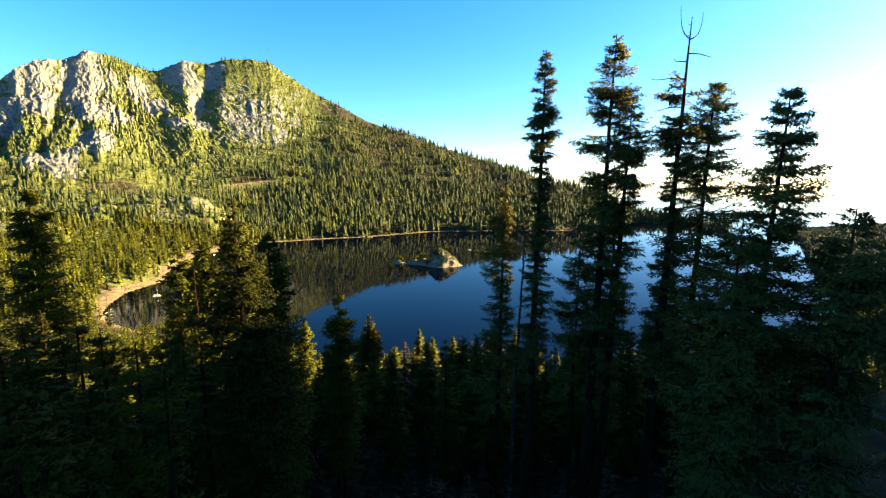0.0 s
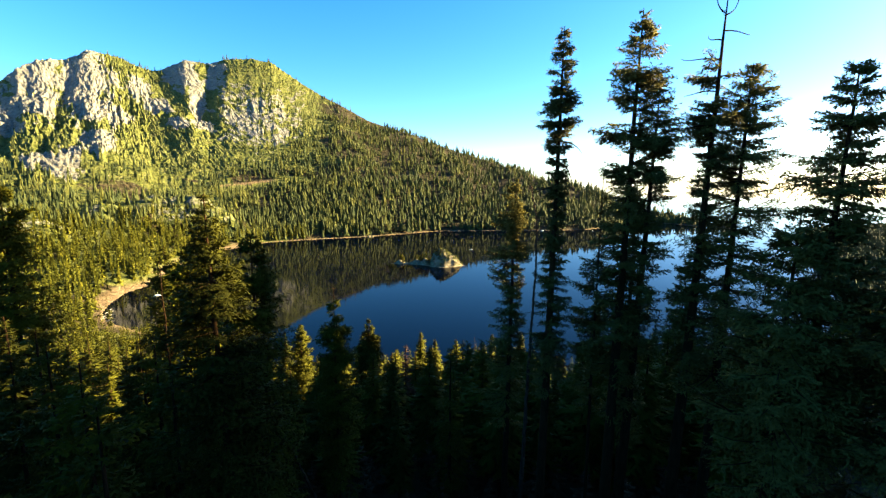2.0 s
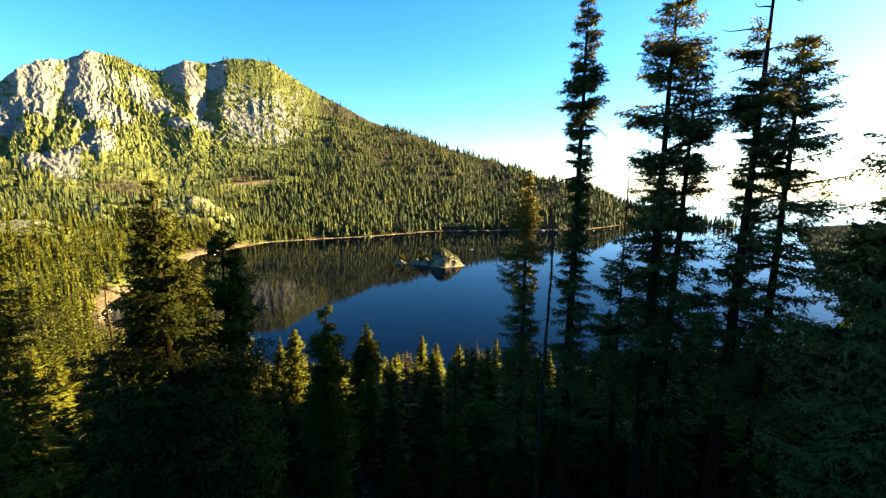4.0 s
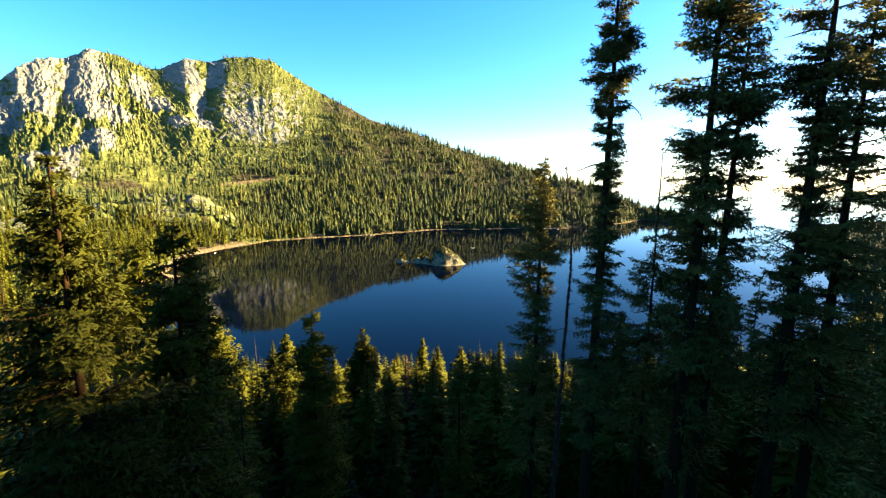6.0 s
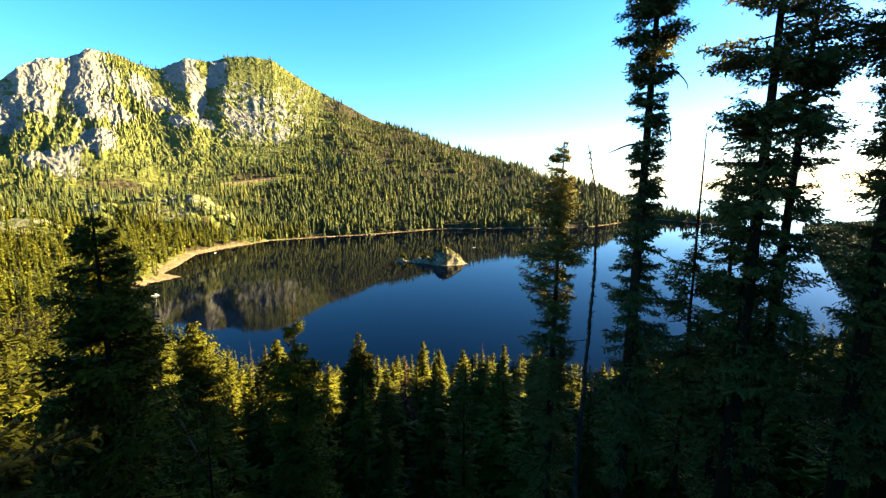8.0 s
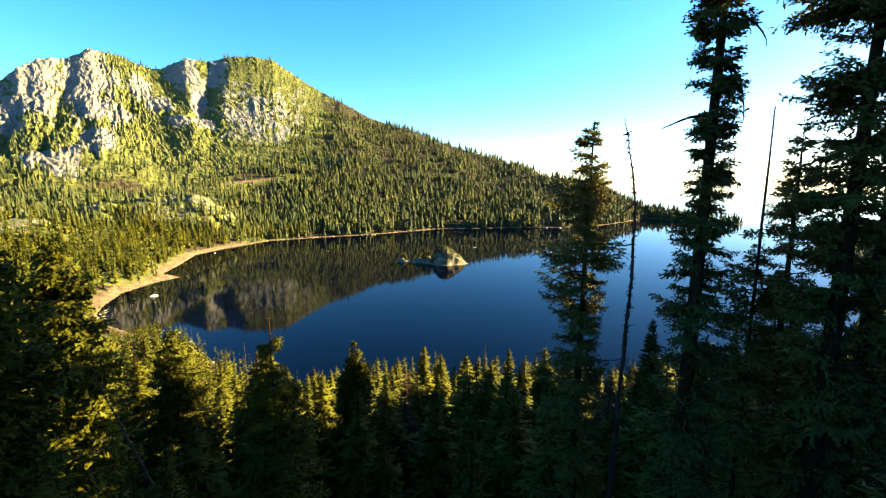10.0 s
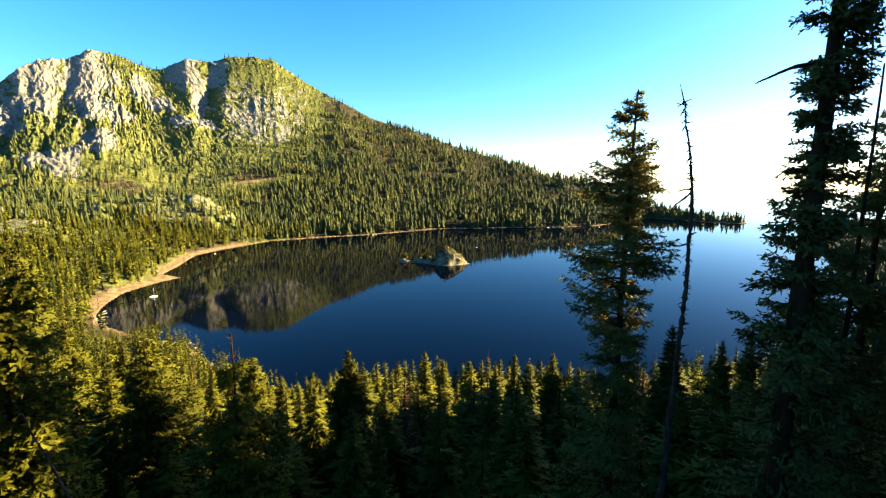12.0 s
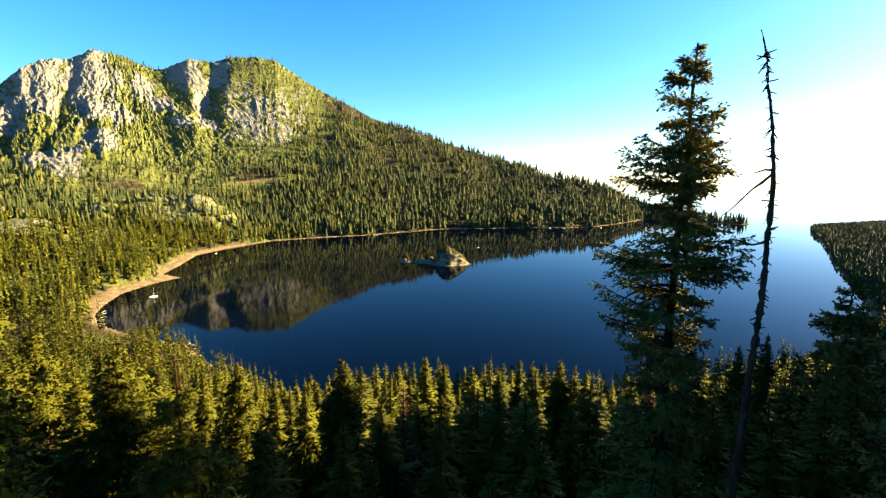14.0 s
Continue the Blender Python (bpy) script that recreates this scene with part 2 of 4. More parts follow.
def road_gap(az, el):
    """Degrees above the road that crosses the slope."""
    return el + 0.43 - 0.115 * (az + 26.0)


def height(x, y):
    """Height of the ground, and how rocky, sandy and brushy it is."""
    r, az, t, hill, el = face(x, y)
    crag = smooth(-9, -20, az)
    warp = 0.5 * (fbm(az / 1.6, el / 1.6, 3, 5) - 0.5)
    a2, e2 = az + 1.6 * warp, el + 1.2 * (fbm(az / 1.3, el / 1.3, 3, 6) - 0.5)
    fa, fb = 62 * a2, 62 * e2
    slant = fa + fb * np.interp(az, [-42, -36, -32, -27, -22], [-0.38, -0.30, 0.45, 0.25, 0.0])
    ribs = fbm(slant / 210, fb / 330, 4, 3, 0.5, True) - 0.6
    blocks = fbm(slant / 74, fb / 105, 4, 9, 0.6, True) - 0.6
    chips = fbm(slant / 30, fb / 34, 3, 13, 0.65, True) - 0.6
    shards = fbm((slant + 0.3 * fb) / 13, fb / 17, 2, 17, 0.6, True) - 0.6
    benches = fbm(fa / 70, fb / 17, 4, 15, 0.6, True) - 0.6
    rough = smooth(-23.5, -26.5, az)
    swell = np.clip((t - 0.12) * 1.9, 0, 1) * np.clip((1.1 - t) * 2.2, 0, 1)
    relief = rough * (12 * ribs + 26 * blocks + 22 * chips + 14 * shards) + (1 - rough) * (10 * ribs + 10 * blocks + 16 * benches + 9 * chips + 5 * shards)
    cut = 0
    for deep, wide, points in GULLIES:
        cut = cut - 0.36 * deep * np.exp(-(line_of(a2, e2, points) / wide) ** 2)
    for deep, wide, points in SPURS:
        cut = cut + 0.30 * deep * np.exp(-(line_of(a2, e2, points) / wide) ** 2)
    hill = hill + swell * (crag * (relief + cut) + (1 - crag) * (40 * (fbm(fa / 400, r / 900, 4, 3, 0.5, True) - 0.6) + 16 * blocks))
    hill = hill + smooth(0.8, 1.0, t) * crag * (16 * chips + 14 * blocks)
    # the hillside that the camera looks down from
    near = 128 - 0.43 * y + 0.00008 * np.clip(y, 0, None) ** 2 - 0.03 * np.abs(x) + 4 * (fbm(x / 40, y / 40, 4, 31) - 0.5)
    near = np.where(y < -10, 132.3 + 0.22 * (-10 - y), near)
    near = np.where(y < -260, 187.0, near) + 0 * near
    # unseen hill right of view, its height by bearing set to shade near trees
    shade_hill = smooth(51, 65, az) * (1 - smooth(120, 140, az)) * np.exp(-((r - 250) / 95) ** 2)
    near = np.maximum(near, 12) + shade_hill * (110 + 18 * (smooth(66.8, 69.2, az) - 0.75 * smooth(73.0, 74.4, az)) + 20 * (smooth(69.8, 70.2, az) - smooth(70.8, 71.1, az)) - 16 * (smooth(70.9, 71.3, az) - smooth(72.4, 73.0, az)) + 12 * (smooth(74.0, 75.0, az) - 0.55 * smooth(76.9, 77.3, az)) + 20 * smooth(78.4, 79.4, az))
    s = shore_distance(x, y)
    # the 185 m ridge is unseen, added to shade the southern slope
    hill = np.where(az > 37, np.minimum(3 + 0.15 * np.maximum(s - 15, 0), 90) + 185 * smooth(49, 56, az) * (1 - smooth(75, 85, az)) * np.exp(-((r - 560) / 140) ** 2), hill)
    z = np.where((r > 350) & (np.abs(az) < 60), np.maximum(hill, near * (r < 900)), np.maximum(near, 4 + 0 * near))
    rock = np.zeros(x.shape)
    for kx, ky, kr, kh in KNOBS:
        g = np.exp(-(((x - kx) ** 2 + (y - ky) ** 2) / kr ** 2) ** 1.5)
        z = z + kh * g * (0.55 + 0.8 * fbm(x / 45, y / 45, 5, 41, 0.55, True))
        rock = np.maximum(rock, 0.46 * smooth(0.25, 0.7, g + 0.9 * (fbm(x / 24, y / 24, 4, 43) - 0.5)))
    z = np.where(s > 0, np.minimum(z, 0.7 + 0.10 * np.minimum(s, 18) + np.where(az > 48, 2.5, 0.62) * np.maximum(s - 18, 0)), np.maximum(-0.3 + 0.2 * s, -25))
    # open rock and brush high on the mountain
    high = smooth(0.20, 0.4, t) * crag
    torn = 0.5 * (fbm(slant / 110, fb / 90, 4, 51, 0.6) - 0.5) + 1.0 * (fbm(slant / 34, fb / 22, 4, 53, 0.7) - 0.5) + 0.45 * (blocks + 0.05) + 0.25 * shards
    torn = torn + (1 - rough) * 1.1 * (fbm(fa / 34, fb / 9, 4, 57, 0.7) - 0.5)
    bare = np.zeros(x.shape)
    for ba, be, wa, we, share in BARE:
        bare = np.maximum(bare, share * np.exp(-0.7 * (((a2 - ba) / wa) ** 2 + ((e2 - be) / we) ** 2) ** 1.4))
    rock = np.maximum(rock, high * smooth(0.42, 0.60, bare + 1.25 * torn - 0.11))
    brush = np.maximum(np.maximum(high, 2.2 * rock * (r < 2000)), smooth(0.46, 0.58, fbm(x / 140, y / 140, 5, 61)) * smooth(5, -25, az) * (r > 450))
    sand = np.where((az < -24) & (r > 480), smooth(26, 12, s + 14 * (y < 505)), smooth(7, 2, s)) * (s > -30) * (r > 420)
    seen = np.degrees(np.arctan2(z - 150, np.maximum(r, 1)))
    road = np.exp(-(road_gap(az, seen) / 0.10) ** 2) * (az > -26.2) * smooth(-19.5, -21, az) * (r > 1200)
    return z, rock, np.maximum(sand, road * 0.9), brush, s, t


def mesh_of(name, verts, faces, mat, smooth_shade=False, normals=None):
    """A mesh from arrays of corners and of equal-sided faces; normals, one for each corner, round off foliage."""
    verts, faces = np.asarray(verts, np.float32), np.asarray(faces, np.int32)
    if normals is not None:
        p = verts[faces[:, :3]]
        turned = (np.cross(p[:, 1] - p[:, 0], p[:, 2] - p[:, 0]) * normals[faces[:, 0]]).sum(1) < 0
        faces = np.where(turned[:, None], faces[:, ::-1], faces)
    me = bpy.data.meshes.new(name)
    n, k = faces.shape
    me.vertices.add(len(verts))
    me.vertices.foreach_set("co", verts.ravel())
    me.loops.add(n * k)
    me.loops.foreach_set("vertex_index", faces.ravel())
    me.polygons.add(n)
    me.polygons.foreach_set("loop_start", np.arange(0, n * k, k, dtype=np.int32))
    me.update(calc_edges=True)
    if smooth_shade or normals is not None:
        me.polygons.foreach_set("use_smooth", np.ones(n, bool))
    if normals is not None:
        me.normals_split_custom_set_from_vertices(np.asarray(normals, np.float32))
    me.materials.append(mat)
    return me


def build_ground():
    front = np.concatenate([np.linspace(-50, -46, 12), np.linspace(-46, -9, 380)[1:], np.linspace(-9, 50, 115)[1:]])
    back = np.concatenate([np.linspace(50, 93, 120)[1:], np.linspace(93, 310, 34)[1:-1]])
    az = np.radians(np.concatenate([front, back]))
    r = np.concatenate([np.linspace(1, 60, 20), np.linspace(60, 300, 36)[1:], np.linspace(300, 1300, 105)[1:],
                        np.linspace(1300, 2300, 90)[1:], np.linspace(2300, 4000, 145)[1:], np.linspace(4000, 6500, 12)[1:]])
    A, R = np.meshgrid(az, r)
    R = R * (1 + 0.0018 * (vnoise(np.degrees(A) * 9, R * 0.11, 77) - 0.5))
    A = A + 0.0012 * (vnoise(np.degrees(A) * 11 + 50, R * 0.13, 78) - 0.5) * (np.abs(A) < 0.86)
    X, Y = R * np.sin(A), R * np.cos(A)
    z, rock, sand, brush, s, t = height(X, Y)
    nr, na = X.shape
    i = np.arange(nr * na).reshape(nr, na)
    j = np.roll(i, -1, 1)
    faces = np.stack([i[:-1], j[:-1], j[1:], i[1:]], -1).reshape(-1, 4)[:, ::-1]
    verts = np.stack([X, Y, z], -1).reshape(-1, 3)
    me = mesh_of("ground", verts, faces, TERRAIN)
    me.polygons.foreach_set("use_smooth", (R[:-1] < 1900).ravel())
    for name, v in (("rock", rock), ("sand", sand), ("brush", brush)):
        a = me.attributes.new(name, "FLOAT", "POINT")
        a.data.foreach_set("value", v.ravel().astype(np.float32))
    return tagged(new("ground", me), "forest floor, brushy granite mountainside and sandy lake shore", "ground", kind="structure")


build_ground()
lake = mesh_of("water", [(-9000, -9000, 0), (9000, -9000, 0), (9000, 9000, 0), (-9000, 9000, 0)], [(0, 1, 2, 3)], WATER)
tagged(new("water", lake), "still dark blue mountain lake mirroring the slopes", "lake", kind="structure")


# ---------------------------------------------------------------- trees
def unit(v):
    return v / np.maximum(np.linalg.norm(v, axis=-1, keepdims=True), 1e-9)


def tube(points, radii, sides=7):
    """A tapering round stem through points."""
    p, rr = np.asarray(points, float), np.asarray(radii, float)
    d = unit(np.gradient(p, axis=0))
    ref = np.where(np.abs(d[:, 2:3]) > 0.8, np.array([[1.0, 0, 0]]), np.array([[0, 0, 1.0]]))
    u = unit(np.cross(d, ref))
    v = np.cross(d, u)
    a = np.arange(sides) * 2 * np.pi / sides
    ring = p[:, None] + rr[:, None, None] * (np.cos(a)[None, :, None] * u[:, None] + np.sin(a)[None, :, None] * v[:, None])
    i = np.arange(len(p) * sides).reshape(len(p), sides)
    j = np.roll(i, -1, 1)
    return ring.reshape(-1, 3), np.stack([i[:-1], j[:-1], j[1:], i[1:]], -1).reshape(-1, 4)


def joined(pieces):
    verts, faces, n = [], [], 0
    for v, f in pieces:
        verts.append(v)
        faces.append(f + n)
        n += len(v)
    return np.concatenate(verts), np.concatenate(faces)


def trunk_line(rng, tall, lean=(0, 0)):
    k = np.linspace(0, 1, 14)
    wob = np.cumsum(rng.normal(0, 0.0018 * tall, (14, 2)), 0) * k[:, None] * 0.35
    return np.stack([lean[0] * tall * (k - 1) + wob[:, 0] - wob[-1, 0] * k, lean[1] * tall * (k - 1) + wob[:, 1] - wob[-1, 1] * k, tall * k], -1)


def conifer(seed, tall, base, spread, branches, twigs=9, blade=0.34, thick=0.018, lean=(0, 0), ragged=0.35, bare_top=0.0, full=1.0, taper=0.8, dead=0.1, outline=None, whorl=0.6, fine=True, extra=(), lop=0.0, pads=1):
    """Meshes of one fir: trunk, limbs and crown. base: where the living crown begins, as a share of the height."""
    rng = np.random.default_rng(seed)
    line = trunk_line(rng, tall, lean)
    k = line[:, 2] / tall
    trunk = tube(line, thick * tall * 0.5 * (1 - k) ** 0.8 + 0.025, 9 if fine else 6)
    at = lambda h: np.stack([np.interp(h, k, line[:, 0]), np.interp(h, k, line[:, 1]), h * tall], -1)
    h = np.sort(base + (1 - bare_top - base) * rng.random(branches) ** (0.9 if outline is None else 0.75))
    if outline is not None:
        # the youngest limbs stand close below the tip
        young_ones = branches // 6
        h[-young_ones:] = np.sort(1 - bare_top - (0.12 + 5.4 * rng.random(young_ones) ** 1.3) / tall)
    ring = np.round(h * tall / whorl + rng.normal(0, 0.1, branches)) * whorl / tall
    h = ring + rng.normal(0, (0.14 if outline is None else 0.24) / tall, branches)
    h = np.clip(h, base, 0.995)
    f = (h - base) / (1 - base)
    size = (1 - f) ** taper * (0.72 + 0.28 * np.minimum(f / 0.12, 1)) + 0.07
    if outline is not None:
        size = np.interp((1 - h) * tall, [o[0] for o in outline], [max(o[1], 0.14) for o in outline]) / spread
    lump = 0.75 + 0.5 * vnoise(h * tall / 2.2, h * 0 + seed, seed)
    if outline is not None:
        lump = 0.75 + 0.75 * vnoise(h * tall / 0.9, h * 0 + seed, seed)
    L = spread * size * lump * (1 + ragged * rng.normal(0, 1, branches)).clip(0.35, 1.7)
    if outline is not None:
        L = np.minimum(np.where((1 - h) * tall < 2.5, spread * size * rng.uniform(0.75, 1.1, branches), L), 1.18 * spread * size)
    az = rng.random(branches) * 2 * np.pi
    if pads > 1:
        # boughs grow in layered pads with gaps between them
        first = np.arange(branches) // pads * pads
        free = (rng.random(branches) < 0.2) | ((1 - h) * tall < 3.2) & (outline is not None)
        az = np.where(free, az, az[first] + rng.normal(0, 0.42, branches))
        h = np.where(free, h, np.clip(h[first] + rng.normal(0, 0.10 / tall, branches), base, 0.995))
        L = np.where(free, np.where((1 - h) * tall < 3.2, 1.0, 0.8) * L, np.minimum(L, L[first] * rng.uniform(0.75, 1.1, branches)))
    L = L * (1 - lop * np.cos(az))
    out = np.stack([np.cos(az), np.sin(az), 0 * az], -1)
    el = np.interp(f, [0, 0.35, 0.8, 1], [-0.42, -0.22, 0.05, 0.35]) + rng.normal(0, 0.10 if outline is None else 0.17, branches)
    curl = np.interp(f, [0, 0.5, 1], [0.30, 0.22, 0.0]) + rng.normal(0, 0.05, branches)
    p0 = at(h)

    def along(s):
        return p0[:, None] + L[:, None, None] * (s[..., None] * out[:, None] + (np.tan(el)[:, None] * s + curl[:, None] * s * s)[..., None] * np.array([0, 0, 1.0]))

    limbs = []
    ss = np.linspace(0, 1, 4 if fine else 3)
    pts = along(np.tile(ss, (branches, 1)))
    for b in range(branches):
        if L[b] > (0.5 if fine else 2.6):
            limbs.append(tube(pts[b], (0.012 + 0.016 * L[b]) * (1 - 0.85 * ss), 3))
    for b in range(int(dead * branches)):
        hh = np.array(base * rng.uniform(0.35, 1.15))
        a, ln = rng.random() * 6.283, spread * rng.uniform(0.25, 0.7)
        q = at(hh) + ln * np.stack([np.cos(a) * ss, np.sin(a) * ss, -0.25 * ss - 0.2 * ss ** 2], -1)
        limbs.append(tube(q, 0.022 * (1 - 0.8 * ss), 3))
    sx = np.linspace(0, 1, 7)
    for below, way, reach, rise in extra:
        p = at(np.array(1 - below / tall))
        q = p + np.stack([way * reach * np.sin(1.5 * sx), 0.25 * reach * sx, rise * sx ** 2 + 0.06 * np.sin(7 * sx)], -1)
        limbs.append(tube(q, 0.055 * (1 - 0.75 * sx), 5))
    if bare_top:
        for b in range(9):
            hh = np.array(1 - bare_top * rng.uniform(0.05, 1.1))
            a, ln = rng.random() * 6.283, spread * rng.uniform(0.04, 0.13)
            q = at(hh) + ln * np.stack([np.cos(a) * ss, np.sin(a) * ss, 0.1 * ss + rng.uniform(-0.2, 1.0) * ss ** 2], -1)
            limbs.append(tube(q, 0.03 * (1 - 0.8 * ss), 3))
    # sprays of needles on both sides of every limb
    B, T = branches, twigs
    s = np.linspace(0.14, 0.98, T)[None] + rng.normal(0, 0.03, (B, T))
    s = np.repeat(s[:, :, None], 2, 2).reshape(B, T * 2).clip(0.05, 1.0)
    side = np.tile(np.array([1.0, -1.0]), T)[None].repeat(B, 0)
    root = along(s)
    cross = np.stack([-out[:, 1], out[:, 0], 0 * az], -1)[:, None]
    ang = rng.normal(0.85, 0.18, (B, 2 * T))
    d = np.cos(ang)[..., None] * out[:, None] + (side * np.sin(ang))[..., None] * cross
    d = unit(d + np.array([0, 0, 1.0]) * (np.tan(el)[:, None] * 0.4 - 0.16 + rng.normal(0, 0.26, (B, 2 * T)))[..., None])
    young = np.clip(0.45 + 0.8 * L, 0.45, 1)
    tl = (0.40 * L[:, None] * (1.02 - s) ** 0.7 + 0.16 * young[:, None]) * rng.uniform(0.6, 1.2, (B, 2 * T))
    pace = blade * 0.5
    n = np.maximum(1, np.ceil(tl / pace)).astype(int).ravel()
    idx = np.repeat(np.arange(len(n)), n)
    step = np.concatenate([np.arange(c) for c in n])
    rt, dd = root.reshape(-1, 3)[idx], d.reshape(-1, 3)[idx]
    m = len(idx)
    start = rt + dd * (step * pace)[:, None] + np.array([0, 0, -1.0]) * (0.10 * (step * pace) ** 2)[:, None]
    dirn = unit(dd + rng.normal(0, 0.42, (m, 3)))
    wide = unit(np.cross(dirn, np.array([0, 0, 1.0]) + rng.normal(0, 1.3, (m, 3))))
    ln = (blade * rng.uniform(0.7, 1.35, m) * young[idx // (2 * T)])[:, None]
    wd = ln * full * rng.uniform(0.22, 0.40, m)[:, None]
    sag = np.array([0, 0, -1.0]) * ln * 0.12
    # most sprays end blunt, some run out to a point
    blunt = (rng.random(m) < 0.7)[:, None]
    near_end = np.where(blunt, start + dirn * ln * 1.05 + sag, start)
    far_end = np.where(blunt, start - dirn * ln * 0.1, start + dirn * ln * 1.2 + sag)
    leaf = np.stack([near_end - wide * wd, near_end + wide * wd, far_end], 1)
    crown = leaf.reshape(-1, 3), np.arange(m * 3).reshape(-1, 3)
    hub = np.stack([np.interp(crown[0][:, 2] / tall, k, line[:, c]) for c in (0, 1)] + [crown[0][:, 2]], -1)
    round_off = unit(0.8 * unit(crown[0] - hub) + np.array([0, 0, 0.35]) + np.repeat(rng.normal(0, 0.3, (m, 3)), 3, 0))
    return trunk, joined(limbs), (*crown, round_off)


def fir_crown(seed, tall, spread, branches, twigs, base=0.08, taper=0.85, slim=0.16):
    """A lighter crown: pointed fans of twigs on drooping limbs, in whorls up to a narrow tip."""
    rng = np.random.default_rng(seed)
    h = base + (0.985 - base) * np.sort(rng.random(branches)) ** 0.8
    f = (h - base) / (1 - base)
    lump = 0.72 + 0.55 * vnoise(h * tall / 1.7, h * 0 + seed, seed)
    L = spread * ((1 - f) ** taper * (0.65 + 0.35 * np.minimum(f / 0.15, 1)) + 0.045) * lump * rng.uniform(0.65, 1.25, branches)
    az = np.arange(branches) * 2.4 + rng.normal(0, 0.5, branches)
    out = np.stack([np.cos(az), np.sin(az), 0 * az], -1)
    side = np.stack([-np.sin(az), np.cos(az), 0 * az], -1)
    up = np.array([0, 0, 1.0])
    fall = np.interp(f, [0, 0.4, 0.8, 1], [-0.45, -0.25, 0.05, 0.7]) + rng.normal(0, 0.12, branches)
    root = np.stack([0 * h, 0 * h, h * tall], -1)

    def at(k):
        return root + L[:, None] * (k * out + (fall * k + 0.16 * k * k)[:, None] * up)

    w = (slim * L)[:, None]
    tilt = rng.normal(0, 0.5, (branches, 1)) * up
    tris = [np.stack([at(0.1) - w * (side + tilt), at(0.1) + w * (side + tilt), at(1.08)], 1),
            np.stack([at(0.05) + 0.5 * w * up, at(0.6) - 1.3 * w * up + 0.3 * w * side, at(1.0)], 1)]
    for k in np.linspace(0.18, 0.88, twigs):
        for way in (1, -1):
            kk = np.clip(k + rng.normal(0, 0.05, branches), 0.1, 0.95)
            p = root + L[:, None] * (kk[:, None] * out + (fall * kk + 0.16 * kk * kk)[:, None] * up)
            d = unit(0.62 * out + way * 0.78 * side + up * rng.normal(-0.2, 0.25, (branches, 1)))
            ln = ((0.55 * (1 - kk) + 0.15) * L * rng.uniform(0.7, 1.25, branches))[:, None]
            v = unit(np.cross(d, up + rng.normal(0, 0.7, (branches, 3))))
            tris.append(np.stack([p - v * ln * 1.3 * slim, p + v * ln * 1.3 * slim, p + d * ln], 1))
    v = np.concatenate(tris).reshape(-1, 3)
    n = len(v) // 3
    hub = np.stack([0 * v[:, 0], 0 * v[:, 1], v[:, 2]], -1)
    nrm = unit(0.8 * unit(v - hub) + np.array([0, 0, 0.4]) + np.repeat(rng.normal(0, 0.15, (n, 3)), 3, 0))
    return v, np.arange(n * 3).reshape(-1, 3), nrm


def make_tree(name, label, group, wood=None, needles=None, **shape):
    light = shape.pop("light", None)
    trunk, limbs, crown = conifer(**shape)
    if light:
        crown = fir_crown(shape["seed"], shape["tall"], shape["spread"], *light, base=shape["base"])
    wood, needles = wood or BARK, needles or FIR
    root = tagged(new(name), label, "tree", group)
    for part_name, data, mat in (("trunk", trunk, wood), ("limb_set", limbs, wood), ("crown", crown, needles)):
        ob = new(part_name, mesh_of(part_name, data[0], data[1], mat, part_name == "trunk", data[2] if len(data) > 2 else None))
        ob.parent = root
        if part_name != "trunk":
            tagged(ob, kind="stuff")
    return root


def ground_at(x, y):
    return float(height(np.array([x], float), np.array([y], float))[0][0])


